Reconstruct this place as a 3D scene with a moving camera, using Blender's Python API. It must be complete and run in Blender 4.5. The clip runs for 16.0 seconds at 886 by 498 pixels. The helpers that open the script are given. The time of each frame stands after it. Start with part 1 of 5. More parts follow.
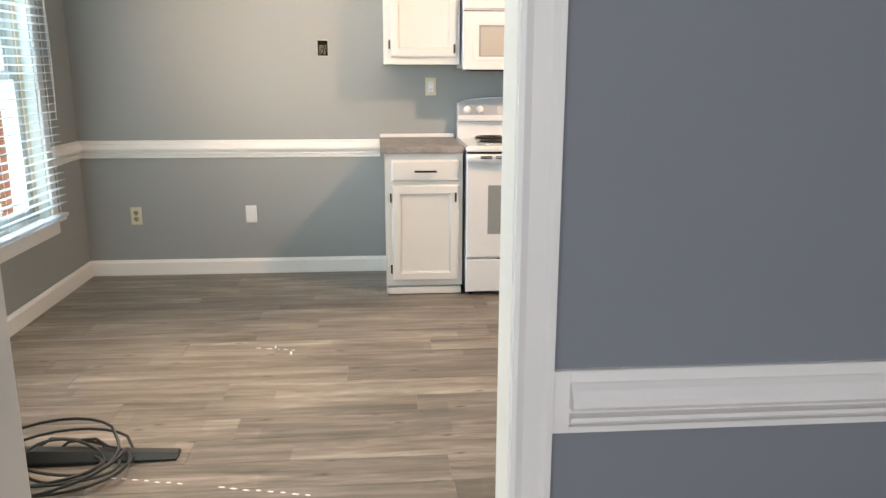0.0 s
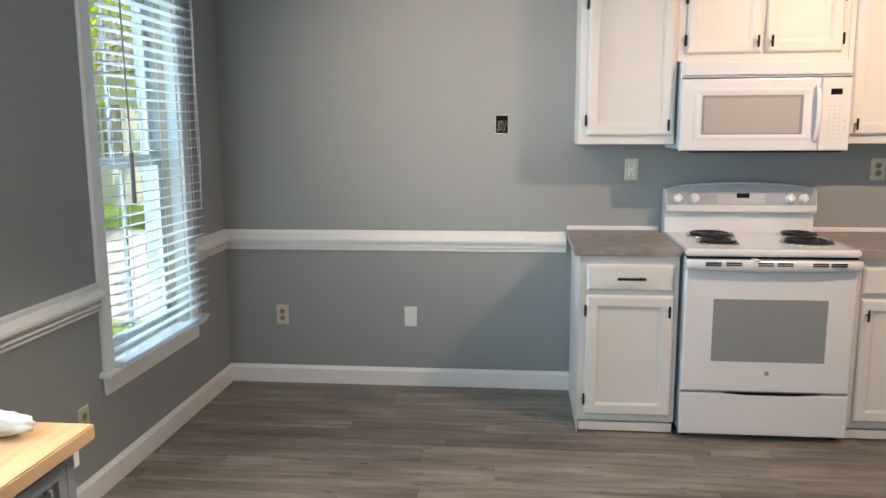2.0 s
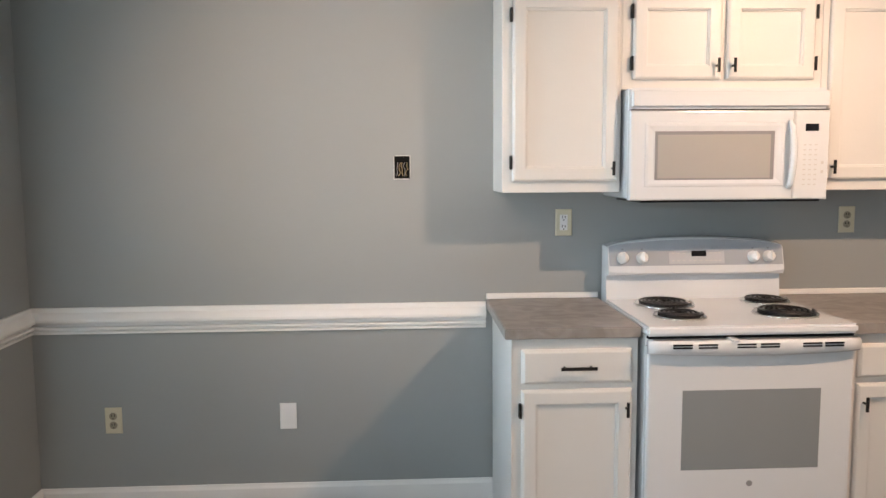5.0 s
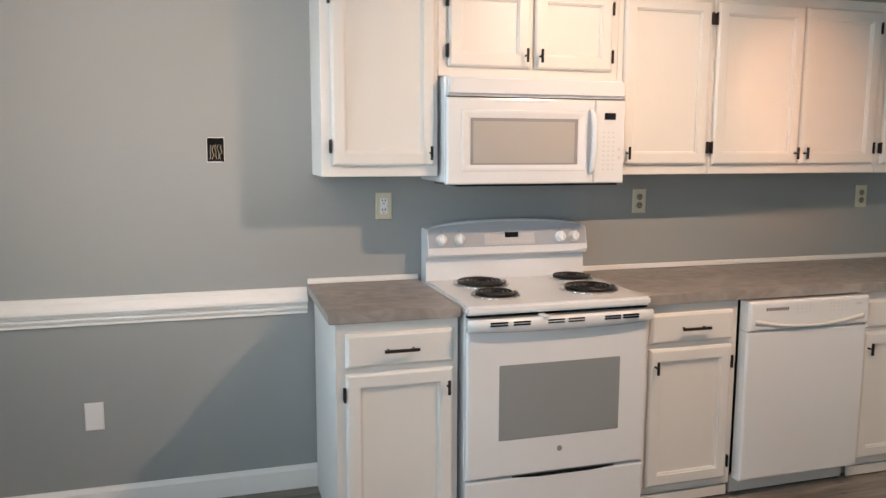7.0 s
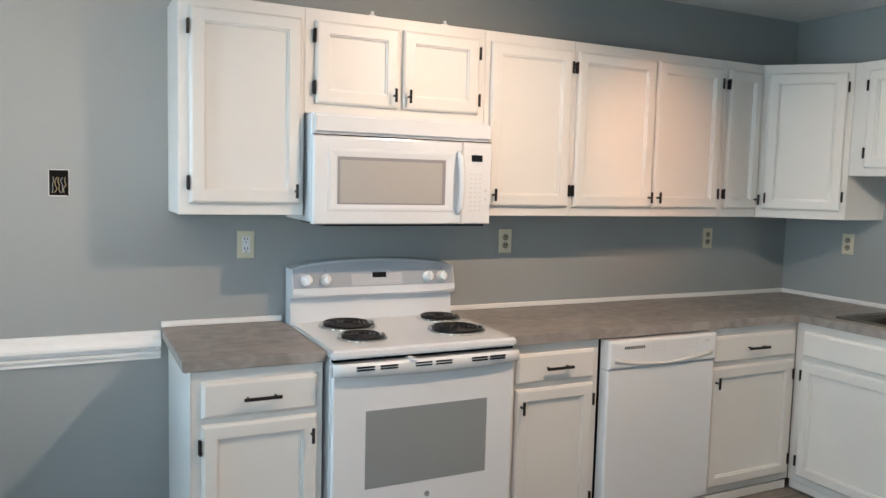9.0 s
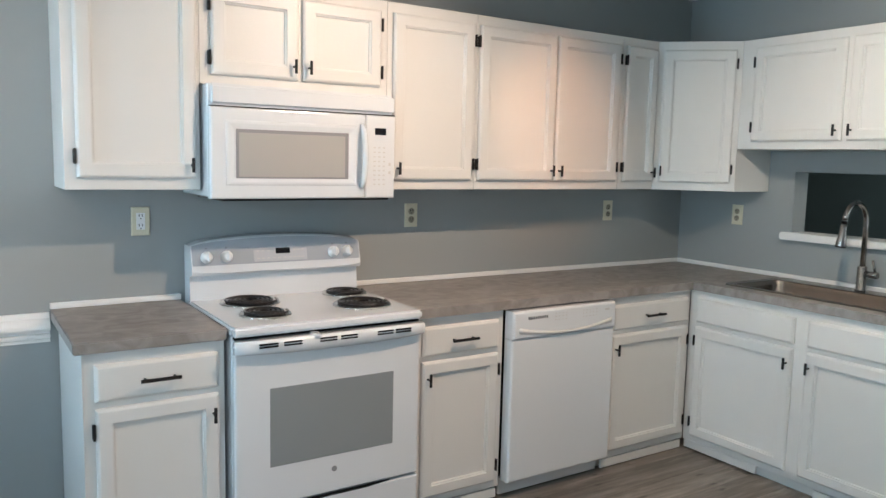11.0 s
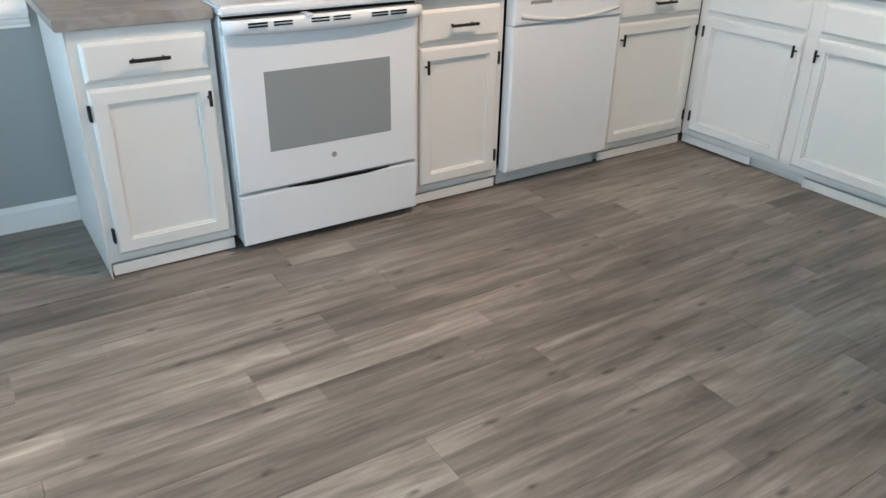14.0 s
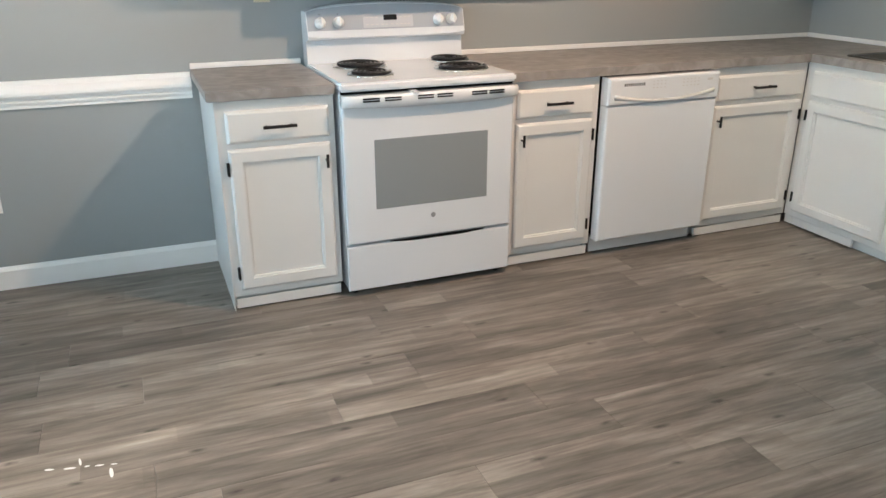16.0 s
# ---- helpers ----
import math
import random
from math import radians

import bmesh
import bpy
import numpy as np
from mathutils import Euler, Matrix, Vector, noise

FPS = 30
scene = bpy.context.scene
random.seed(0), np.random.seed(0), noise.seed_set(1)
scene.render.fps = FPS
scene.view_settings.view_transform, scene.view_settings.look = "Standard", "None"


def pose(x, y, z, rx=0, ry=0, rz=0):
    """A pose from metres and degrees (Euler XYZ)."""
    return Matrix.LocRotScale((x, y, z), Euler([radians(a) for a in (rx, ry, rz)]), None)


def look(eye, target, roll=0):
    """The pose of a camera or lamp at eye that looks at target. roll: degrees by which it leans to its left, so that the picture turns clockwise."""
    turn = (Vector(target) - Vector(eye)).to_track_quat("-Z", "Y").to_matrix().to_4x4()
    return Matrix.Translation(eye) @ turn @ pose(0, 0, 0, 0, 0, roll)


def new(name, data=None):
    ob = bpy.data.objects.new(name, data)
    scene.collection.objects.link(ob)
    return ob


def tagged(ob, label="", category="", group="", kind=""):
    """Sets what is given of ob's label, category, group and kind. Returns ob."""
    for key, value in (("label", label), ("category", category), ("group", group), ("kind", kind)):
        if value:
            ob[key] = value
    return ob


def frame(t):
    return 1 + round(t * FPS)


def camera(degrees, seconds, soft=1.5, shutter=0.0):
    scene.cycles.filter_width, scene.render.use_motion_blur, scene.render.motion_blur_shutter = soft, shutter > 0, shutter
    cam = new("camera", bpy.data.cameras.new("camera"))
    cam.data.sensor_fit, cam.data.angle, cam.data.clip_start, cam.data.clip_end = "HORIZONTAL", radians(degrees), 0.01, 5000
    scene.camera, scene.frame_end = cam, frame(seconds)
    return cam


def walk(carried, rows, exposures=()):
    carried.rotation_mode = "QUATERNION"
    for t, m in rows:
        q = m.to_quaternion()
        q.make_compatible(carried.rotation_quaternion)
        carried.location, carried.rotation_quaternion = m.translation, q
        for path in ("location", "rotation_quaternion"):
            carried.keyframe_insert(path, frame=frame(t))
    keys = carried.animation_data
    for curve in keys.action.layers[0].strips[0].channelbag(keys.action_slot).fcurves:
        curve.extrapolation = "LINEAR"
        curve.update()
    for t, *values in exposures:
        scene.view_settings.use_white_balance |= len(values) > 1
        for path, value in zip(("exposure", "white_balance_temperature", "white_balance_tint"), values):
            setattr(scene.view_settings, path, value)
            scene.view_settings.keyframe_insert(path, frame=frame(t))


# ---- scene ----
cam = camera(60.1, 16.0)
PATH = [
    (0, (-0.116, -0.256, 1.366), (0.042, 1.684, 0.906), 0.1),
    (0.5, (-0.137, -0.068, 1.41), (-0.15, 1.899, 1.044), 0.5),
    (1, (-0.181, 0.129, 1.47), (-0.32, 2.096, 1.14), 0.9),
    (1.2, (-0.219, 0.214, 1.473), (-0.394, 2.179, 1.148), 0.2),
    (1.5, (-0.335, 0.397, 1.466), (-0.498, 2.364, 1.142), -0.5),
    (2, (-0.377, 0.669, 1.472), (-0.575, 2.634, 1.16), -0.3),
    (2.3, (-0.403, 0.818, 1.477), (-0.649, 2.788, 1.237), 0.2),
    (2.5, (-0.412, 0.9, 1.483), (-0.705, 2.872, 1.322), -0.0),
    (2.6, (-0.409, 0.949, 1.479), (-0.729, 2.921, 1.37), 0.2),
    (3, (-0.517, 1.062, 1.513), (-0.824, 3.037, 1.585), -0.4),
    (3.5, (-0.54, 1.215, 1.528), (-0.879, 3.172, 1.766), -0.3),
    (4, (-0.474, 1.398, 1.505), (-0.868, 3.356, 1.589), -0.3),
    (4.5, (-0.477, 1.517, 1.483), (-0.65, 3.504, 1.335), 0.1),
    (5, (-0.466, 1.601, 1.487), (-0.369, 3.587, 1.276), -0.4),
    (5.2, (-0.491, 1.558, 1.492), (-0.282, 3.534, 1.265), 0.3),
    (7.5, (-0.485, 1.622, 1.504), (0.127, 3.506, 1.228), 0.1),
    (8, (-0.484, 1.634, 1.501), (0.207, 3.489, 1.215), 0.5),
    (8.5, (-0.471, 1.646, 1.511), (0.332, 3.461, 1.26), 1.0),
    (9, (-0.457, 1.655, 1.533), (0.426, 3.441, 1.357), 1.5),
    (9.2, (-0.46, 1.659, 1.537), (0.446, 3.436, 1.391), 1.6),
    (11.3, (-0.419, 1.644, 1.514), (0.678, 3.293, 1.234), 1.4),
    (11.5, (-0.414, 1.654, 1.509), (0.678, 3.295, 1.173), 1.4),
    (12, (-0.406, 1.652, 1.488), (0.659, 3.28, 1.022), 1.2),
    (12.5, (-0.395, 1.658, 1.461), (0.652, 3.261, 0.883), 1.0),
    (13, (-0.396, 1.656, 1.422), (0.632, 3.222, 0.722), 1.3),
    (13.5, (-0.407, 1.655, 1.387), (0.591, 3.178, 0.559), 1.4),
    (14, (-0.408, 1.634, 1.366), (0.566, 3.126, 0.458), 1.0),
    (14.5, (-0.421, 1.6, 1.362), (0.509, 3.089, 0.403), 0.6),
    (15, (-0.392, 1.527, 1.351), (0.445, 3.055, 0.369), 1.0),
    (15.5, (-0.345, 1.392, 1.376), (0.397, 3.005, 0.456), 0.6),
    (16, (-0.362, 1.29, 1.415), (0.332, 3.017, 0.682), -0.0),
]
walk(cam, [(t, look(eye, target, roll)) for t, eye, target, roll in PATH], exposures=[(0, 0.55, 7250, 13), (0.9, 0.22, 6950, 13), (1.5, 0.1, 6650, 12), (2.5, 0.0, 6600, 12), (5, 0.05, 6850, 15), (8.5, 0.0, 6400, 11), (9, 0.0, 6150, 8), (11.5, 0.0, 5900, 6), (12.5, 0.1, 5800, 7), (14.0, 0.35, 5850, 6), (15.3, 0.45, 6100, 7), (16, 0.35, 6300, 8)])

# world, sun, sky
world = bpy.data.worlds.new("world")
scene.world = world
world.use_nodes = True
wnt = world.node_tree
sky = wnt.nodes.new("ShaderNodeTexSky")
sky.sky_type = "NISHITA"
sky.sun_disc = False
sky.sun_elevation, sky.sun_rotation = radians(60.1), radians(-143.1)
wnt.links.new(sky.outputs["Color"], wnt.nodes["Background"].inputs["Color"])
wnt.nodes["Background"].inputs["Strength"].default_value = 0.15


def lamp(name, kind, m, energy, color, **more):
    d = bpy.data.lights.new(name, kind)
    d.energy, d.color = energy, color
    for k, v in more.items():
        if k == "size":
            d.size = v
        elif k == "size_y":
            d.shape, d.size_y = "RECTANGLE", v
        elif k == "angle":
            d.angle = v
        elif k == "radius":
            d.shadow_soft_size = v
        elif k == "cone":
            d.spot_size, d.spot_blend = radians(v), 0.9
    ob = new(name, d)
    ob.matrix_world = m
    return ob


lamp("sun", "SUN", look((-3, -4, 8.7), (0, 0, 0)), 5.0, (1.0, 0.95, 0.86), angle=radians(0.5))
lamp("window_daylight", "AREA", look((-3.8, 3.85, 1.6), (-0.5, 3.15, 1.1)), 134, (0.58, 0.81, 1.0), size=1.6, size_y=2.2)
lamp("ground_bounce", "AREA", look((-3.3, 3.9, 0.2), (-0.6, 3.3, 2.5)), 38, (0.95, 0.96, 0.90), size=1.4, size_y=1.0)
# added fill: no window stands here, it lifts sink fronts and end panel
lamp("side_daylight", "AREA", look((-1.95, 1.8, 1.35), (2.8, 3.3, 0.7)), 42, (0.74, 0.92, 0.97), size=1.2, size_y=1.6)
lamp("kitchen_lamp", "SPOT", look((1.365, 3.12, 2.50), (0.62, 4.9, 0.32)), 136, (1.0, 0.69, 0.48), radius=0.018, cone=114)
lamp("kitchen_spot", "SPOT", look((1.62, 3.13, 2.34), (2.14, 4.575, 1.75)), 64, (1.0, 0.52, 0.28), radius=0.03, cone=34)
lamp("sink_spot", "SPOT", look((1.74, 2.98, 2.34), (3.0, 3.25, 1.35)), 88, (1.0, 0.80, 0.62), radius=0.03, cone=104)
lamp("fan_spot", "SPOT", look((-0.845, 3.44, 2.02), (-0.80, 4.9, 1.72)), 46, (1.0, 0.76, 0.60), radius=0.025, cone=82)
lamp("fan_spot_left", "SPOT", look((-0.98, 3.10, 1.99), (-1.35, 2.7, 0.0)), 62, (1.0, 0.80, 0.64), radius=0.025, cone=84)
lamp("fan_spot_right", "SPOT", look((-0.71, 3.18, 2.00), (-0.40, 2.1, 0.0)), 100, (1.0, 0.84, 0.70), radius=0.025, cone=112)
lamp("kitchen_floor_spot", "SPOT", look((1.47, 2.92, 2.36), (0.75, 1.4, 0.0)), 56, (1.0, 0.74, 0.58), radius=0.03, cone=72)
# two added fills in the front room, with no windows built behind them
lamp("front_room_daylight", "AREA", look((-1.2, -2.8, 1.6), (0.4, 2.6, 0.8)), 40, (0.80, 0.88, 1.0), size=1.8, size_y=1.8)
lamp("front_room_window", "AREA", look((0.2, -2.9, 1.6), (0.4, 2.0, 1.0)), 22, (0.88, 0.90, 1.0), size=2.4, size_y=1.8)
# weak added fill low at the east wall, no patio door is known there
lamp("patio_daylight", "AREA", look((3.3, 1.75, 1.15), (0.0, 2.2, 0.0)), 6, (0.88, 0.93, 1.0), size=1.3, size_y=1.9)
# added fill so the room beyond the pass-through isn't black; source unseen
lamp("far_room_daylight", "AREA", look((4.6, 1.3, 1.5), (5.5, 5.0, 1.3)), 22, (0.86, 0.95, 0.95), size=1.2, size_y=1.2)


# materials
def material(name, color, rough=0.5, metal=0.0, vary=0.06, scale=6.0, fine=120.0, bump=0.02, spec=0.5, coat=0.0):
    m = bpy.data.materials.new(name)
    m.use_nodes = True
    nt = m.node_tree
    b = nt.nodes["Principled BSDF"]
    b.inputs["Roughness"].default_value = rough
    b.inputs["Metallic"].default_value = metal
    b.inputs["Specular IOR Level"].default_value = spec
    b.inputs["Coat Weight"].default_value = coat
    tc = nt.nodes.new("ShaderNodeTexCoord")
    n1 = nt.nodes.new("ShaderNodeTexNoise")
    n1.inputs["Scale"].default_value, n1.inputs["Detail"].default_value = scale, 4
    n2 = nt.nodes.new("ShaderNodeTexNoise")
    n2.inputs["Scale"].default_value, n2.inputs["Detail"].default_value = fine, 3
    nt.links.new(tc.outputs["Object"], n1.inputs["Vector"])
    nt.links.new(tc.outputs["Object"], n2.inputs["Vector"])
    mix = nt.nodes.new("ShaderNodeMix")
    mix.data_type = "RGBA"
    mix.inputs["A"].default_value = (*[c * (1 - vary) for c in color], 1)
    mix.inputs["B"].default_value = (*[min(1, c * (1 + vary)) for c in color], 1)
    nt.links.new(n1.outputs["Fac"], mix.inputs["Factor"])
    nt.links.new(mix.outputs["Result"], b.inputs["Base Color"])
    rr = nt.nodes.new("ShaderNodeMapRange")
    rr.inputs["To Min"].default_value, rr.inputs["To Max"].default_value = max(0.02, rough - 0.06), min(1, rough + 0.06)
    nt.links.new(n1.outputs["Fac"], rr.inputs["Value"])
    nt.links.new(rr.outputs["Result"], b.inputs["Roughness"])
    if bump:
        bp = nt.nodes.new("ShaderNodeBump")
        bp.inputs["Strength"].default_value, bp.inputs["Distance"].default_value = bump * 10, 0.002
        nt.links.new(n2.outputs["Fac"], bp.inputs["Height"])
        nt.links.new(bp.outputs["Normal"], b.inputs["Normal"])
    return m


def emitter(name, color, strength):
    m = bpy.data.materials.new(name)
    m.use_nodes = True
    b = m.node_tree.nodes["Principled BSDF"]
    b.inputs["Base Color"].default_value = (*color, 1)
    b.inputs["Emission Color"].default_value = (*color, 1)
    b.inputs["Emission Strength"].default_value = strength
    return m


def glass(name):
    m = bpy.data.materials.new(name)
    m.use_nodes = True
    b = m.node_tree.nodes["Principled BSDF"]
    b.inputs["Base Color"].default_value = (1, 1, 1, 1)
    b.inputs["Roughness"].default_value = 0.0
    b.inputs["Transmission Weight"].default_value = 1.0
    b.inputs["IOR"].default_value = 1.02
    return m


def add_translucency(m, color, share):
    nt = m.node_tree
    tr = nt.nodes.new("ShaderNodeBsdfTranslucent")
    tr.inputs["Color"].default_value = (*color, 1)
    mx = nt.nodes.new("ShaderNodeMixShader")
    mx.inputs[0].default_value = share
    nt.links.new(nt.nodes["Principled BSDF"].outputs[0], mx.inputs[1])
    nt.links.new(tr.outputs[0], mx.inputs[2])
    nt.links.new(mx.outputs[0], nt.nodes["Material Output"].inputs["Surface"])


def plank_material():
    m = bpy.data.materials.new("grey_wood_plank")
    m.use_nodes = True
    nt = m.node_tree
    N, L = nt.nodes.new, nt.links.new
    b = nt.nodes["Principled BSDF"]
    tc, oi = N("ShaderNodeTexCoord"), N("ShaderNodeObjectInfo")
    off = N("ShaderNodeVectorMath")
    off.operation = "MULTIPLY_ADD"
    comb = N("ShaderNodeCombineXYZ")
    for i in range(3):
        L(oi.outputs["Random"], comb.inputs[i])
    L(comb.outputs[0], off.inputs[0])
    off.inputs[1].default_value = (37, 19, 7)
    L(tc.outputs["Object"], off.inputs[2])
    streak = N("ShaderNodeMapping")
    streak.inputs["Scale"].default_value = (1.0, 15, 1)
    L(off.outputs[0], streak.inputs["Vector"])
    n1 = N("ShaderNodeTexNoise")
    n1.inputs["Scale"].default_value, n1.inputs["Detail"].default_value, n1.inputs["Roughness"].default_value = 1.5, 8, 0.62
    L(streak.outputs[0], n1.inputs["Vector"])
    n1.inputs["Distortion"].default_value = 0.3
    blot = N("ShaderNodeMapping")
    blot.inputs["Scale"].default_value = (1.3, 7, 1)
    L(off.outputs[0], blot.inputs["Vector"])
    n2 = N("ShaderNodeTexNoise")
    n2.inputs["Scale"].default_value, n2.inputs["Detail"].default_value = 1.7, 5
    L(blot.outputs[0], n2.inputs["Vector"])
    fine = N("ShaderNodeMapping")
    fine.inputs["Scale"].default_value = (34, 230, 1)
    L(off.outputs[0], fine.inputs["Vector"])
    n3 = N("ShaderNodeTexNoise")
    n3.inputs["Scale"].default_value, n3.inputs["Detail"].default_value = 1.5, 3
    L(fine.outputs[0], n3.inputs["Vector"])
    r1 = N("ShaderNodeValToRGB")
    e = r1.color_ramp.elements
    e[0].position, e[0].color = 0.32, (0.098, 0.083, 0.070, 1)
    e[1].position, e[1].color = 0.70, (0.262, 0.232, 0.203, 1)
    e2 = e.new(0.5)
    e2.color = (0.182, 0.158, 0.136, 1)
    L(n1.outputs["Fac"], r1.inputs["Fac"])
    r2 = N("ShaderNodeMapRange")
    r2.inputs["From Min"].default_value, r2.inputs["From Max"].default_value = 0.3, 0.7
    r2.inputs["To Min"].default_value, r2.inputs["To Max"].default_value = 0.78, 1.24
    L(n2.outputs["Fac"], r2.inputs["Value"])
    r3 = N("ShaderNodeMapRange")
    r3.inputs["To Min"].default_value, r3.inputs["To Max"].default_value = 0.85, 1.15
    L(n3.outputs["Fac"], r3.inputs["Value"])
    r4 = N("ShaderNodeMapRange")
    r4.inputs["To Min"].default_value, r4.inputs["To Max"].default_value = 0.80, 1.20
    L(oi.outputs["Random"], r4.inputs["Value"])
    # knots: rare small dark marks stretched along the board
    km = N("ShaderNodeMapping")
    km.inputs["Scale"].default_value = (2.6, 7.0, 1)
    kn = N("ShaderNodeTexNoise")
    kn.inputs["Scale"].default_value, kn.inputs["Detail"].default_value = 26, 3
    L(off.outputs[0], kn.inputs["Vector"])
    kd = N("ShaderNodeVectorMath")
    kd.operation = "MULTIPLY_ADD"
    L(kn.outputs["Color"], kd.inputs[0])
    kd.inputs[1].default_value = (0.055, 0.014, 0)
    L(off.outputs[0], kd.inputs[2])
    L(kd.outputs[0], km.inputs["Vector"])
    kv = N("ShaderNodeTexVoronoi")
    kv.voronoi_dimensions = "2D"
    kv.inputs["Scale"].default_value = 1.0
    L(km.outputs[0], kv.inputs["Vector"])
    kr = N("ShaderNodeMapRange")
    kr.inputs["From Min"].default_value, kr.inputs["From Max"].default_value = 0.006, 0.085
    kr.inputs["To Min"].default_value, kr.inputs["To Max"].default_value = 0.30, 1.0
    L(kv.outputs["Distance"], kr.inputs["Value"])
    ks = N("ShaderNodeSeparateColor")
    L(kv.outputs["Color"], ks.inputs[0])
    kl = N("ShaderNodeMath")
    kl.operation = "LESS_THAN"
    L(ks.outputs[0], kl.inputs[0])
    kl.inputs[1].default_value = 0.5
    kx = N("ShaderNodeMath")
    kx.operation = "MAXIMUM"
    L(kl.outputs[0], kx.inputs[0])
    L(kr.outputs["Result"], kx.inputs[1])
    # broad darker figure that runs with the grain
    fg = N("ShaderNodeMapping")
    fg.inputs["Scale"].default_value = (1.8, 11, 1)
    L(off.outputs[0], fg.inputs["Vector"])
    fn = N("ShaderNodeTexNoise")
    fn.inputs["Scale"].default_value, fn.inputs["Detail"].default_value, fn.inputs["Distortion"].default_value = 1.3, 8, 1.6
    L(fg.outputs[0], fn.inputs["Vector"])
    fr = N("ShaderNodeMapRange")
    fr.inputs["From Min"].default_value, fr.inputs["From Max"].default_value = 0.32, 0.60
    fr.inputs["To Min"].default_value, fr.inputs["To Max"].default_value = 0.80, 1.06
    L(fn.outputs["Fac"], fr.inputs["Value"])
    # arched growth rings: level lines of a smooth field stretched along the board
    cg = N("ShaderNodeMapping")
    cg.inputs["Scale"].default_value = (1.1, 7.5, 1)
    L(off.outputs[0], cg.inputs["Vector"])
    cn = N("ShaderNodeTexNoise")
    cn.inputs["Scale"].default_value, cn.inputs["Detail"].default_value, cn.inputs["Distortion"].default_value = 1.0, 1.5, 0.3
    L(cg.outputs[0], cn.inputs["Vector"])
    cm = N("ShaderNodeMath")
    cm.operation = "MULTIPLY"
    L(cn.outputs["Fac"], cm.inputs[0])
    cm.inputs[1].default_value = 85
    cs = N("ShaderNodeMath")
    cs.operation = "SINE"
    L(cm.outputs[0], cs.inputs[0])
    cr = N("ShaderNodeMapRange")
    cr.inputs["From Min"].default_value, cr.inputs["From Max"].default_value = -1, 1
    cr.inputs["To Min"].default_value, cr.inputs["To Max"].default_value = 0.92, 1.05
    L(cs.outputs[0], cr.inputs["Value"])
    # pale washed patches
    pg = N("ShaderNodeMapping")
    pg.inputs["Scale"].default_value = (1.9, 12, 1)
    pg.inputs["Location"].default_value = (5, 3, 0)
    L(off.outputs[0], pg.inputs["Vector"])
    pn = N("ShaderNodeTexNoise")
    pn.inputs["Scale"].default_value, pn.inputs["Detail"].default_value, pn.inputs["Distortion"].default_value = 1.4, 7, 0.8
    L(pg.outputs[0], pn.inputs["Vector"])
    pr = N("ShaderNodeMapRange")
    pr.inputs["From Min"].default_value, pr.inputs["From Max"].default_value = 0.52, 0.70
    pr.inputs["To Min"].default_value, pr.inputs["To Max"].default_value = 1.0, 1.26
    L(pn.outputs["Fac"], pr.inputs["Value"])
    # printed strips, three to a board
    bt = N("ShaderNodeTexBrick")
    bt.offset = 0.37
    for k, v in (("Scale", 1.0), ("Mortar Size", 0.0), ("Brick Width", 0.74), ("Row Height", 0.089), ("Bias", 0.0)):
        bt.inputs[k].default_value = v
    bt.inputs["Color1"].default_value = (0.80, 0.80, 0.80, 1)
    bt.inputs["Color2"].default_value = (1.20, 1.20, 1.20, 1)
    ov = N("ShaderNodeVectorMath")
    ov.operation = "MULTIPLY_ADD"
    L(comb.outputs[0], ov.inputs[0])
    ov.inputs[1].default_value = (37, 0, 0)
    L(tc.outputs["Object"], ov.inputs[2])
    L(ov.outputs[0], bt.inputs["Vector"])
    rb = N("ShaderNodeRGBToBW")
    L(bt.outputs["Color"], rb.inputs[0])
    prod = rb.outputs[0]
    for r in (r2, r3, r4, kx, fr, cr, pr):
        mm = N("ShaderNodeMath")
        mm.operation = "MULTIPLY"
        L(prod, mm.inputs[0])
        L(r.outputs[0], mm.inputs[1])
        prod = mm.outputs[0]
    sc = N("ShaderNodeVectorMath")
    sc.operation = "SCALE"
    L(r1.outputs["Color"], sc.inputs[0])
    L(prod, sc.inputs["Scale"])
    L(sc.outputs[0], b.inputs["Base Color"])
    rr = N("ShaderNodeMapRange")
    rr.inputs["To Min"].default_value, rr.inputs["To Max"].default_value = 0.30, 0.46
    L(n1.outputs["Fac"], rr.inputs["Value"])
    L(rr.outputs["Result"], b.inputs["Roughness"])
    bp = N("ShaderNodeBump")
    bp.inputs["Strength"].default_value, bp.inputs["Distance"].default_value = 0.25, 0.001
    L(n3.outputs["Fac"], bp.inputs["Height"])
    L(bp.outputs["Normal"], b.inputs["Normal"])
    return m


def laminate_material():
    m = material("grey_laminate", (0.27, 0.245, 0.225), 0.38, vary=0.0, bump=0.01)
    nt = m.node_tree
    tc = nt.nodes["Texture Coordinate"]
    mp = nt.nodes.new("ShaderNodeMapping")
    mp.inputs["Scale"].default_value = (5, 7, 5)
    nt.links.new(tc.outputs["Object"], mp.inputs["Vector"])
    n = nt.nodes.new("ShaderNodeTexNoise")
    n.inputs["Scale"].default_value, n.inputs["Detail"].default_value, n.inputs["Distortion"].default_value = 1.8, 10, 1.2
    nt.links.new(mp.outputs[0], n.inputs["Vector"])
    r = nt.nodes.new("ShaderNodeValToRGB")
    e = r.color_ramp.elements
    e[0].position, e[0].color = 0.32, (0.205, 0.186, 0.170, 1)
    e[1].position, e[1].color = 0.66, (0.335, 0.31, 0.29, 1)
    nt.links.new(n.outputs["Fac"], r.inputs["Fac"])
    nt.links.new(r.outputs["Color"], nt.nodes["Principled BSDF"].inputs["Base Color"])
    return m


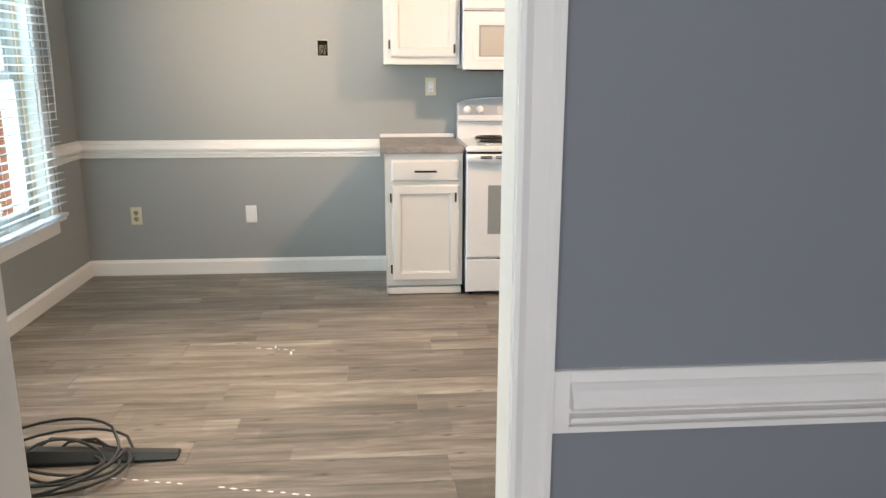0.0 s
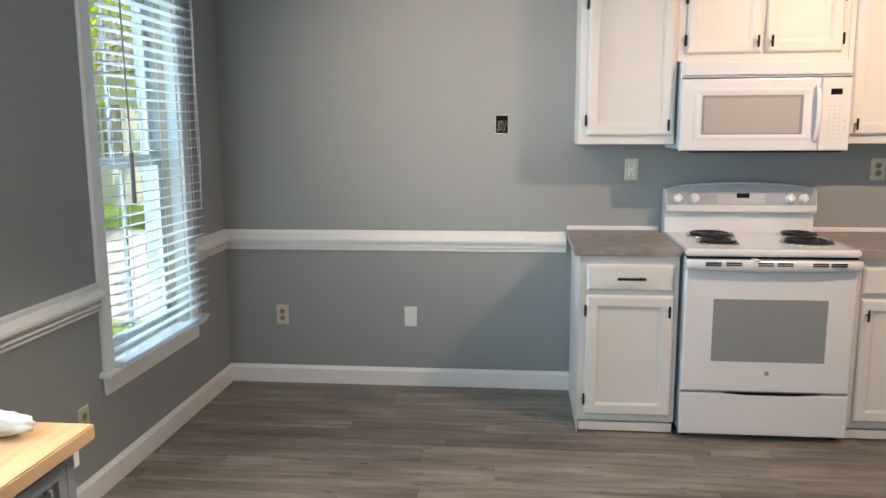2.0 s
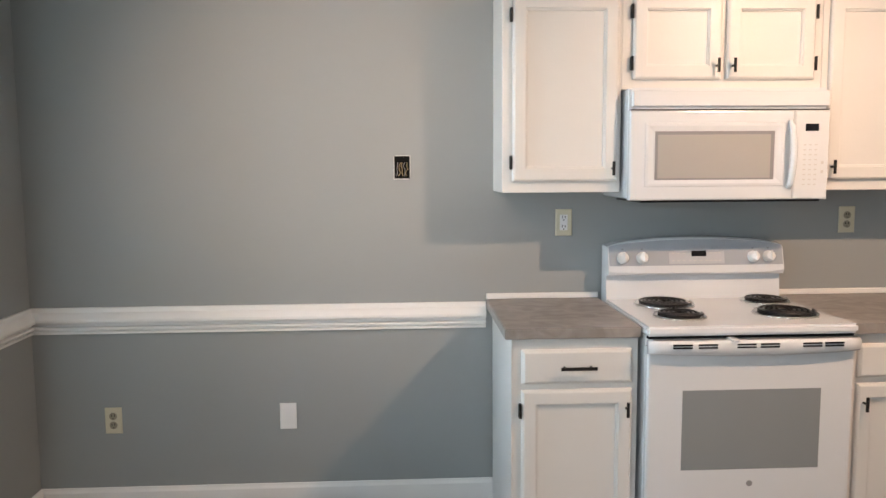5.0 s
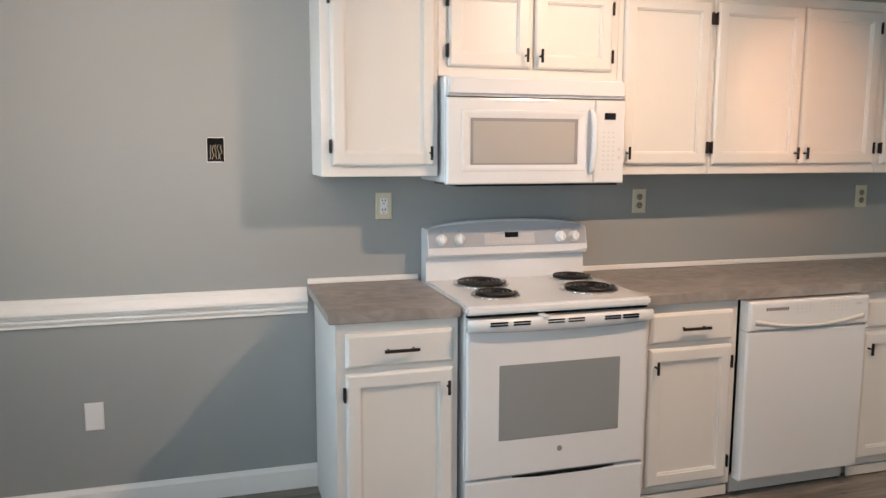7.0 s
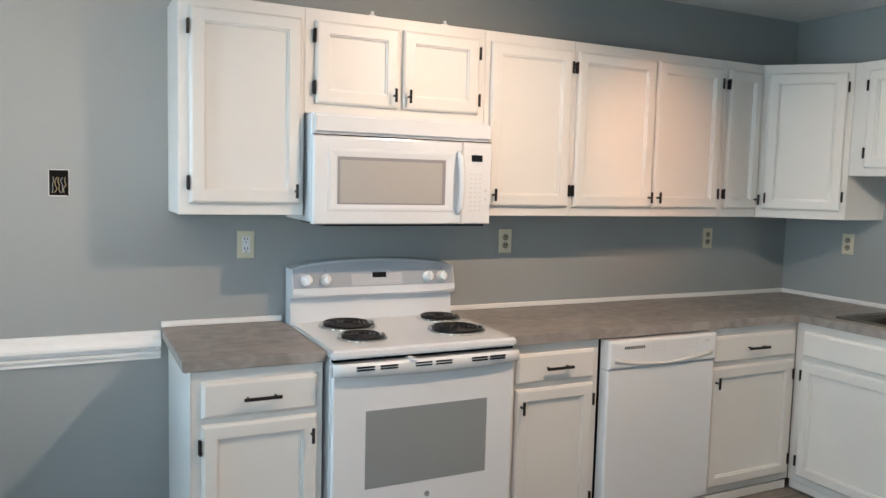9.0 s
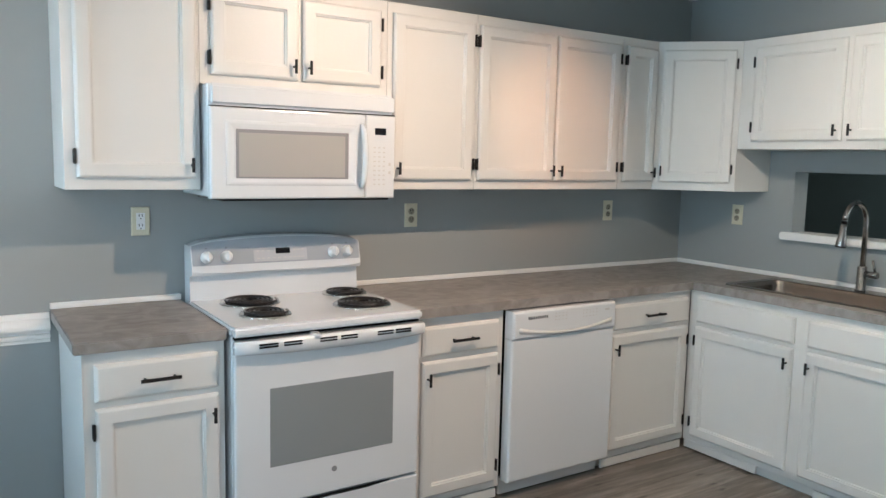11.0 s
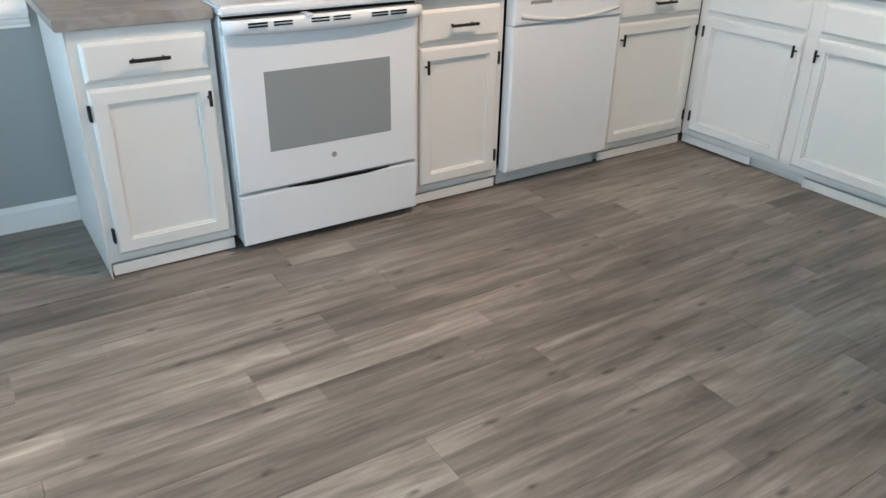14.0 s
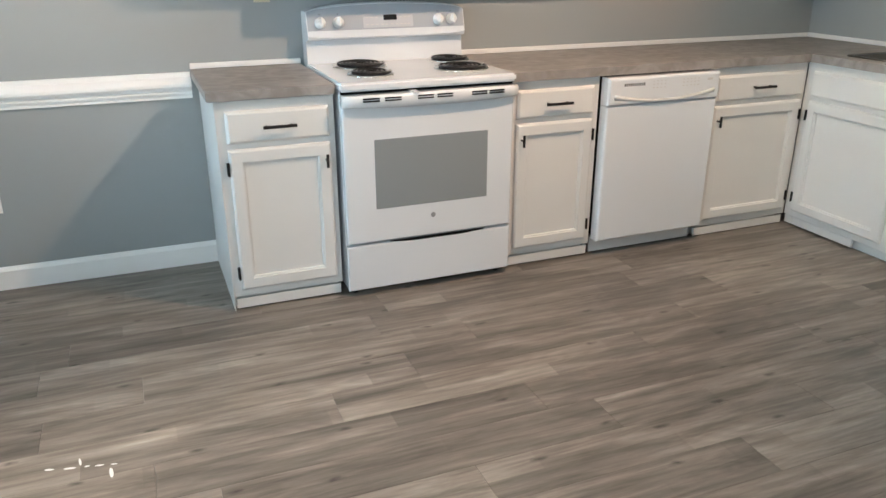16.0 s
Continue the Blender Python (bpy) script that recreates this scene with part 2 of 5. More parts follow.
def wood_material(name, dark, light, axis_scale, rough=0.4):
    m = material(name, light, rough, vary=0.0, bump=0.01)
    nt = m.node_tree
    tc = nt.nodes["Texture Coordinate"]
    mp = nt.nodes.new("ShaderNodeMapping")
    mp.inputs["Scale"].default_value = axis_scale
    nt.links.new(tc.outputs["Object"], mp.inputs["Vector"])
    n = nt.nodes.new("ShaderNodeTexNoise")
    n.inputs["Scale"].default_value, n.inputs["Detail"].default_value = 2.0, 6
    nt.links.new(mp.outputs[0], n.inputs["Vector"])
    r = nt.nodes.new("ShaderNodeValToRGB")
    e = r.color_ramp.elements
    e[0].position, e[0].color = 0.3, (*dark, 1)
    e[1].position, e[1].color = 0.7, (*light, 1)
    nt.links.new(n.outputs["Fac"], r.inputs["Fac"])
    nt.links.new(r.outputs["Color"], nt.nodes["Principled BSDF"].inputs["Base Color"])
    return m


WALL = material("grey_wall_paint", (0.305, 0.325, 0.325), 0.62, vary=0.03, scale=1.3, fine=260, bump=0.012, spec=0.3)
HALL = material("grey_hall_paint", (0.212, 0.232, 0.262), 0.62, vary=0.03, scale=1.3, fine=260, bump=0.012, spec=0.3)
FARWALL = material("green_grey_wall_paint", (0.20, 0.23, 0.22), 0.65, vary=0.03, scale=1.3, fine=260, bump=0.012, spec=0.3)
CEIL = material("ceiling_paint", (0.86, 0.85, 0.83), 0.85, vary=0.02, scale=2, fine=180, bump=0.03, spec=0.2)
TRIM = material("white_trim_paint", (0.80, 0.79, 0.77), 0.38, vary=0.03, scale=5, fine=90, bump=0.006)
CAB = material("white_cabinet_paint", (0.69, 0.68, 0.655), 0.40, vary=0.035, scale=4, fine=70, bump=0.012)
ENAMEL = material("white_enamel", (0.71, 0.73, 0.75), 0.16, vary=0.015, scale=3, fine=40, bump=0.0, coat=0.4)
PANELGREY = material("pale_grey_panel", (0.40, 0.43, 0.47), 0.25, vary=0.015, bump=0.0)
BLACK = material("black_metal", (0.018, 0.016, 0.015), 0.42, 0.6, vary=0.1, bump=0.004)
DARK = material("dark_gap", (0.008, 0.008, 0.008), 0.9, vary=0.1, bump=0.0, spec=0.1)
COIL = material("black_coil", (0.022, 0.02, 0.02), 0.35, 0.5, vary=0.2, bump=0.01)
CHROME = material("chrome_drip_pan", (0.65, 0.64, 0.62), 0.18, 1.0, vary=0.08, bump=0.0)
NICKEL = material("brushed_nickel", (0.36, 0.345, 0.33), 0.24, 1.0, vary=0.06, fine=300, bump=0.01)
STEEL = material("stainless_steel", (0.24, 0.215, 0.19), 0.25, 1.0, vary=0.06, fine=300, bump=0.01)
TOUCH = material("touch_panel_grey", (0.50, 0.52, 0.55), 0.25, vary=0.015, bump=0.0)
OVENGLASS = material("grey_oven_glass", (0.26, 0.28, 0.29), 0.16, vary=0.02, bump=0.0, spec=0.5, coat=0.5)
MWGLASS = material("beige_microwave_screen", (0.42, 0.405, 0.38), 0.22, vary=0.02, bump=0.0, coat=0.3)
IVORY = material("ivory_plate", (0.62, 0.58, 0.44), 0.4, vary=0.02, bump=0.0)
WHITEPL = material("white_plastic", (0.78, 0.78, 0.78), 0.35, vary=0.02, bump=0.0)
MARK = material("grey_marks", (0.25, 0.25, 0.26), 0.5, vary=0.02, bump=0.0)
DISPLAY = material("black_display", (0.01, 0.01, 0.012), 0.12, vary=0.02, bump=0.0)
LAMINATE = laminate_material()
PLANK = plank_material()
SUBFLOOR = material("dark_joint", (0.05, 0.043, 0.038), 0.7, vary=0.1)
BLADE = wood_material("maple_blade", (0.50, 0.25, 0.13), (0.66, 0.38, 0.22), (3, 3, 3), 0.35)
BUTCHER = wood_material("butcher_block", (0.60, 0.38, 0.20), (0.78, 0.55, 0.32), (22, 1.5, 4), 0.38)
CARTGREY = material("blue_grey_cart_paint", (0.25, 0.28, 0.30), 0.45, vary=0.03)
BRONZE = material("antique_brass", (0.36, 0.24, 0.09), 0.28, 1.0, vary=0.08, bump=0.0)
BULB = emitter("lit_bulb", (1.0, 0.80, 0.58), 5)
GLASS = glass("window_glass")
VINYL = material("white_vinyl", (0.46, 0.50, 0.48), 0.35, vary=0.02, bump=0.0)
SLAT = material("white_slat", (0.60, 0.635, 0.66), 0.35, vary=0.02, bump=0.0)
add_translucency(SLAT, (0.85, 0.92, 1.0), 0.35)
CABLE = material("black_rubber_cable", (0.02, 0.022, 0.022), 0.45, vary=0.1, bump=0.0)
CLOTH = material("white_bag", (0.75, 0.73, 0.70), 0.7, vary=0.08, bump=0.03)
BRICK = material("red_brick", (0.27, 0.12, 0.085), 0.85, vary=0.25, scale=14, fine=150, bump=0.05)
MORTAR = material("mortar", (0.38, 0.36, 0.33), 0.9, vary=0.1, bump=0.05)
TAN = material("tan_siding", (0.42, 0.36, 0.26), 0.6, vary=0.05)
GRASS = material("lawn", (0.20, 0.32, 0.07), 0.9, vary=0.35, scale=2, fine=90, bump=0.1)
LEAF = material("green_leaf", (0.26, 0.40, 0.06), 0.6, vary=0.4, scale=1.2, bump=0.0)
add_translucency(LEAF, (0.78, 0.98, 0.16), 0.75)
BARK = material("bark", (0.20, 0.16, 0.12), 0.9, vary=0.3, scale=8, bump=0.08)
CONCRETE = material("pale_concrete", (0.60, 0.59, 0.56), 0.85, vary=0.12, scale=3, bump=0.05)
WINGPAINT = material("pale_grey_boards", (0.40, 0.43, 0.44), 0.5, vary=0.03)
WIRE = material("copper_wire", (0.34, 0.27, 0.15), 0.5, 0.0, vary=0.1, bump=0.0)


# mesh helpers
def finish(name, bm, mat, parent=None, label="", m=None, smooth=False):
    bmesh.ops.recalc_face_normals(bm, faces=bm.faces)
    me = bpy.data.meshes.new(name)
    bm.to_mesh(me)
    bm.free()
    me.materials.append(mat)
    if smooth:
        me.polygons.foreach_set("use_smooth", [True] * len(me.polygons))
    ob = new(name, me)
    if parent is not None:
        ob.parent = parent
    if m is not None:
        ob.matrix_basis = m
    if label:
        ob["label"] = label
    return ob


def part(name, bm, mat, parent, label="", m=None, smooth=False):
    return finish(name, bm, mat, parent, label, m, smooth)


FAINT = material("faint_marks", (0.55, 0.54, 0.53), 0.5, vary=0.02, bump=0.0)


def marks(bm, parent, label="", m=None):
    return tagged(part("marking", bm, FAINT, parent, label, m=m), kind="stuff")


def thing(name, x, y, z, label, category, group="", rz=0):
    e = new(name)
    e.matrix_basis = pose(x, y, z, 0, 0, rz)
    e.empty_display_size = 0.1
    return tagged(e, label, category, group)


def add_box(bm, lo, hi, bevel=0.0, seg=1):
    x0, y0, z0 = lo
    x1, y1, z1 = hi
    vs = [bm.verts.new(p) for p in ((x0, y0, z0), (x1, y0, z0), (x1, y1, z0), (x0, y1, z0), (x0, y0, z1), (x1, y0, z1), (x1, y1, z1), (x0, y1, z1))]
    fs = [bm.faces.new([vs[i] for i in q]) for q in ((0, 3, 2, 1), (4, 5, 6, 7), (0, 1, 5, 4), (1, 2, 6, 5), (2, 3, 7, 6), (3, 0, 4, 7))]
    if bevel:
        es = list({e for f in fs for e in f.edges})
        bmesh.ops.bevel(bm, geom=es, offset=bevel, segments=seg, affect="EDGES", clamp_overlap=True)
    return bm


def box(lo, hi, bevel=0.0, seg=1):
    return add_box(bmesh.new(), lo, hi, bevel, seg)


def rings(w, h, steps):
    """A panel in the xz plane that faces -y, from concentric rectangles (inset, depth) going inwards; the first lies at the back."""
    bm = bmesh.new()
    loops = []
    for inset, d in steps:
        loops.append([bm.verts.new(p) for p in ((inset, -d, inset), (w - inset, -d, inset), (w - inset, -d, h - inset), (inset, -d, h - inset))])
    bm.faces.new(loops[0][::-1])
    for a, b in zip(loops, loops[1:]):
        for i in range(4):
            bm.faces.new((a[i], a[(i + 1) % 4], b[(i + 1) % 4], b[i]))
    bm.faces.new(loops[-1])
    return bm


def lathe(profile, n=24, axis="z"):
    """profile: (radius, height) pairs, turned about z."""
    bm = bmesh.new()
    loops = []
    for r, z in profile:
        if r < 1e-5:
            loops.append([bm.verts.new((0, 0, z))])
        else:
            loops.append([bm.verts.new((r * math.cos(2 * math.pi * i / n), r * math.sin(2 * math.pi * i / n), z)) for i in range(n)])
    for a, b in zip(loops, loops[1:]):
        for i in range(n):
            j = (i + 1) % n
            if len(a) == 1 and len(b) > 1:
                bm.faces.new((a[0], b[j], b[i]))
            elif len(b) == 1 and len(a) > 1:
                bm.faces.new((a[i], a[j], b[0]))
            elif len(a) > 1:
                bm.faces.new((a[i], a[j], b[j], b[i]))
    for lp, rev in ((loops[0], True), (loops[-1], False)):
        if len(lp) > 1:
            bm.faces.new(lp[::-1] if rev else lp)
    return bm


def tube(points, r, n=10, bm=None):
    """A round bar along a line of points."""
    bm = bm or bmesh.new()
    pts = [Vector(p) for p in points]
    radii = r if isinstance(r, (list, tuple)) else [r] * len(pts)
    loops, up = [], Vector((0, 0, 1))
    prev = None
    for i, p in enumerate(pts):
        t = (pts[min(i + 1, len(pts) - 1)] - pts[max(i - 1, 0)]).normalized()
        if prev is None:
            u = t.cross(up if abs(t.z) < 0.9 else Vector((1, 0, 0))).normalized()
        else:
            u = (prev - t * prev.dot(t)).normalized()
        prev = u
        v = t.cross(u)
        loops.append([bm.verts.new(p + (u * math.cos(2 * math.pi * k / n) + v * math.sin(2 * math.pi * k / n)) * radii[i]) for k in range(n)])
    for a, b in zip(loops, loops[1:]):
        for k in range(n):
            bm.faces.new((a[k], a[(k + 1) % n], b[(k + 1) % n], b[k]))
    bm.faces.new(loops[0][::-1])
    bm.faces.new(loops[-1])
    return bm


def extrude_profile(profile, length):
    """profile: (depth, height) pairs; drawn out along x, standing off towards -y."""
    bm = bmesh.new()
    a = [bm.verts.new((0, -d, z)) for d, z in profile]
    b = [bm.verts.new((length, -d, z)) for d, z in profile]
    n = len(profile)
    for i in range(n):
        bm.faces.new((a[i], a[(i + 1) % n], b[(i + 1) % n], b[i]))
    bm.faces.new(a[::-1])
    bm.faces.new(b)
    return bm


# the large structure
X0, X1, YB, YF, H = -2.068, 3.463, 4.9, 1.075, 2.525
YN = 0.95
WT = 0.12
DX0, DX1, DH = -0.775, 0.096, 2.05
WY0, WY1, WZ0, WZ1 = 3.60, 4.375, 0.492, 2.118
OY0, OY1, OZ0, OZ1 = 2.9, 4.13, 1.165, 1.50


def structure(name, bm, mat, label=""):
    ob = finish(name, bm, mat)
    return tagged(ob, label, kind="structure")


structure("wall_north", box((X0 - WT, YB, 0), (X1 + WT, YB + WT, H)), WALL, "grey painted wall behind the range")
wl = bmesh.new()
add_box(wl, (X0 - 0.2, -3.2, 0), (X0, WY0, H))
add_box(wl, (X0 - 0.2, WY1, 0), (X0, YB, H))
add_box(wl, (X0 - 0.2, WY0, 0), (X0, WY1, WZ0))
add_box(wl, (X0 - 0.2, WY0, WZ1), (X0, WY1, H))
structure("wall_west", wl, WALL, "grey painted wall with the window")
wr = bmesh.new()
add_box(wr, (X1, YF, 0), (X1 + WT, OY0, H))
add_box(wr, (X1, OY1, 0), (X1 + WT, YB, H))
add_box(wr, (X1, OY0, 0), (X1 + WT, OY1, OZ0))
add_box(wr, (X1, OY0, OZ1), (X1 + WT, OY1, H))
structure("wall_east", wr, WALL, "grey painted wall with a pass-through above the sink")
ws = bmesh.new()
add_box(ws, (X0, YN, 0), (DX0 - 0.02, YF, H))
add_box(ws, (DX1 + 0.02, YN, 0), (X1 + WT, YF, H))
add_box(ws, (DX0 - 0.02, YN, DH + 0.02), (DX1 + 0.02, YF, H))
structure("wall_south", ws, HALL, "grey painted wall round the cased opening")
fr = bmesh.new()
add_box(fr, (X0, -3.2, 0), (X1 + WT, -3.08, H))
add_box(fr, (X1, -3.08, 0), (X1 + WT, YN, H))
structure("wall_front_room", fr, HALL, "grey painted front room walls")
fw = bmesh.new()
add_box(fw, (6.2, 1.0, 0), (6.3, 6.5, H))
add_box(fw, (X1 + WT, 6.4, 0), (6.2, 6.5, H))
add_box(fw, (X1 + WT, 1.0, 0), (6.2, 1.1, H))
add_box(fw, (X1, YB + WT, 0), (X1 + WT, 6.5, H))
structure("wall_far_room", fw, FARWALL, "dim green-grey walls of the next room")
structure("ceiling", box((X0 - 0.2, -3.2, H), (6.3, 6.5, H + 0.1)), CEIL, "white painted ceiling")
structure("floor", box((X0 - 0.2, -3.2, -0.12), (6.3, 6.5, -0.006)), SUBFLOOR, "grey wood-look plank floor")

CASING = [(0, 0), (0.012, 0), (0.016, 0.008), (0.012, 0.02), (0.012, 0.05), (0.018, 0.06), (0.018, 0.07), (0, 0.07)]


def casing_bar(length):
    return extrude_profile(CASING, length)


def door_frame():
    d = bmesh.new()
    add_box(d, (DX0 - 0.02, YN - 0.002, 0), (DX0, YF + 0.002, DH + 0.02))
    add_box(d, (DX1, YN - 0.002, 0), (DX1 + 0.02, YF + 0.002, DH + 0.02))
    add_box(d, (DX0, YN - 0.002, DH), (DX1, YF + 0.002, DH + 0.02))
    structure("door_opening", d, TRIM, "white painted lining of the cased opening")
    for side, y, sgn in (("near", YN - 0.002, 1), ("far", YF + 0.002, -1)):
        for x, mir in ((DX1 + 0.003, 1), (DX0 - 0.003, -1)):
            bm = bmesh.new()
            prof = [(x + mir * h, y - sgn * d) for d, h in CASING]
            a = [bm.verts.new((px, py, 0)) for px, py in prof]
            b = [bm.verts.new((px, py, DH + 0.07)) for px, py in prof]
            n = len(prof)
            for i in range(n):
                bm.faces.new((a[i], a[(i + 1) % n], b[(i + 1) % n], b[i]))
            bm.faces.new(a)
            bm.faces.new(b)
            structure("trim", bm, TRIM, "white painted casing of the opening")
        bm = box((DX0 - 0.003, y - sgn * 0.016 if sgn > 0 else y, DH + 0.003), (DX1 + 0.003, y if sgn > 0 else y + 0.016, DH + 0.07))
        structure("trim", bm, TRIM, "white painted head casing")


door_frame()

RAIL = [(0, 0.79), (0.012, 0.79), (0.012, 0.801), (0.003, 0.802), (0.003, 0.810), (0.021, 0.811), (0.023, 0.815), (0.021, 0.821), (0.004, 0.823), (0.004, 0.8375), (0.034, 0.840), (0.038, 0.847), (0.037, 0.858), (0.026, 0.874), (0.017, 0.882), (0.013, 0.884), (0.012, 0.902), (0.010, 0.904), (0, 0.904)]
LOW_RAIL = [(d, z - 0.038) for d, z in RAIL]
BASE = [(0, 0), (0.016, 0), (0.016, 0.085), (0.010, 0.094), (0.006, 0.104), (0, 0.104)]


def trim_run(name, profile, x, y, length, rz, label):
    ob = structure(name, extrude_profile(profile, length), TRIM, label)
    ob.matrix_basis = pose(x, y, 0, 0, 0, rz)
    return ob


trim_run("trim", RAIL, X0, YB, -0.12 - X0, 0, "white moulded chair rail")
trim_run("trim", LOW_RAIL, X0, YF, WY0 - 0.0705 - YF, 90, "white moulded chair rail")
trim_run("trim", RAIL, X0, WY1 + 0.0705, YB - WY1 - 0.0705, 90, "white moulded chair rail")
trim_run("trim", [(0, 0.752), (0.012, 0.752), (0.012, 0.866), (0, 0.866)], DX1 + 0.0735, YN, 0.03, 0, "flat white backing of the chair rail")
trim_run("trim", LOW_RAIL, DX1 + 0.104, YN, X1 - DX1 - 0.104, 0, "white moulded chair rail in the front room")
trim_run("baseboard", BASE, X0, YB, -0.09 - X0, 0, "white painted baseboard")
trim_run("baseboard", BASE, X0, YF, YB - YF - 0.001, 90, "white painted baseboard")


# window
def window():
    w = thing("window_1", X0, (WY0 + WY1) / 2, WZ0, "white double-hung window with grey-white muntins", "window")
    w["kind"] = "structure"
    def p(name, bm, mat=VINYL, label=""):
        return part(name, bm, mat, w, label, m=Matrix.Translation((-X0, -(WY0 + WY1) / 2, -WZ0)))
    fr = bmesh.new()
    xi, xo = X0 + 0.002, X0 - 0.2
    add_box(fr, (xo, WY0 - 0.002, WZ0), (xi, WY0 + 0.018, WZ1))
    add_box(fr, (xo, WY1 - 0.018, WZ0), (xi, WY1 + 0.002, WZ1))
    add_box(fr, (xo, WY0 + 0.018, WZ1 - 0.018), (xi, WY1 - 0.018, WZ1))
    add_box(fr, (xo, WY0 + 0.018, WZ0), (X0 - 0.06, WY1 - 0.018, WZ0 + 0.02))
    p("window_frame", fr, VINYL)
    p("track", box((X0 - 0.085, WY1 - 0.024, WZ0 + 0.02), (X0 - 0.055, WY1 - 0.0185, WZ1 - 0.02)), TAN, "tan vertical track of the sash")
    cs = bmesh.new()
    add_box(cs, (X0, WY0 - 0.07, WZ0 + 0.004), (X0 + 0.018, WY0 + 0.004, WZ1 + 0.07), 0.003)
    add_box(cs, (X0, WY1 - 0.004, WZ0 + 0.004), (X0 + 0.018, WY1 + 0.07, WZ1 + 0.07), 0.003)
    add_box(cs, (X0, WY0 + 0.006, WZ1 - 0.004), (X0 + 0.018, WY1 - 0.006, WZ1 + 0.07), 0.003)
    p("window_casing", cs, TRIM, "white painted casing")
    p("window_sill", box((X0 - 0.06, WY0 - 0.095, WZ0 - 0.02), (X0 + 0.055, WY1 + 0.095, WZ0 + 0.002), 0.005, 2), TRIM, "white painted sill")
    p("window_apron", box((X0, WY0 - 0.07, WZ0 - 0.10), (X0 + 0.018, WY1 + 0.07, WZ0 - 0.021), 0.004), TRIM, "white painted apron under the sill")
    zm = (WZ0 + WZ1) / 2 + 0.02
    for nm, z0, z1, x in (("upper_sash", zm - 0.02, WZ1 - 0.02, X0 - 0.13), ("lower_sash", WZ0 + 0.02, zm + 0.02, X0 - 0.09)):
        s = bmesh.new()
        y0, y1 = WY0 + 0.02, WY1 - 0.02
        add_box(s, (x - 0.035, y0, z0), (x, y0 + 0.045, z1))
        add_box(s, (x - 0.035, y1 - 0.045, z0), (x, y1, z1))
        add_box(s, (x - 0.035, y0 + 0.045, z0), (x, y1 - 0.045, z0 + 0.045))
        add_box(s, (x - 0.035, y0 + 0.045, z1 - 0.045), (x, y1 - 0.045, z1))
        ym = (y0 + y1) / 2
        add_box(s, (x - 0.024, ym - 0.01, z0 + 0.045), (x - 0.010, ym + 0.01, z1 - 0.045))
        p(nm, s)
        g = p("pane", box((x - 0.020, y0 + 0.04, z0 + 0.04), (x - 0.016, y1 - 0.04, z1 - 0.04)), GLASS, "clear glass pane")
        g.visible_shadow = False
    return w


window()


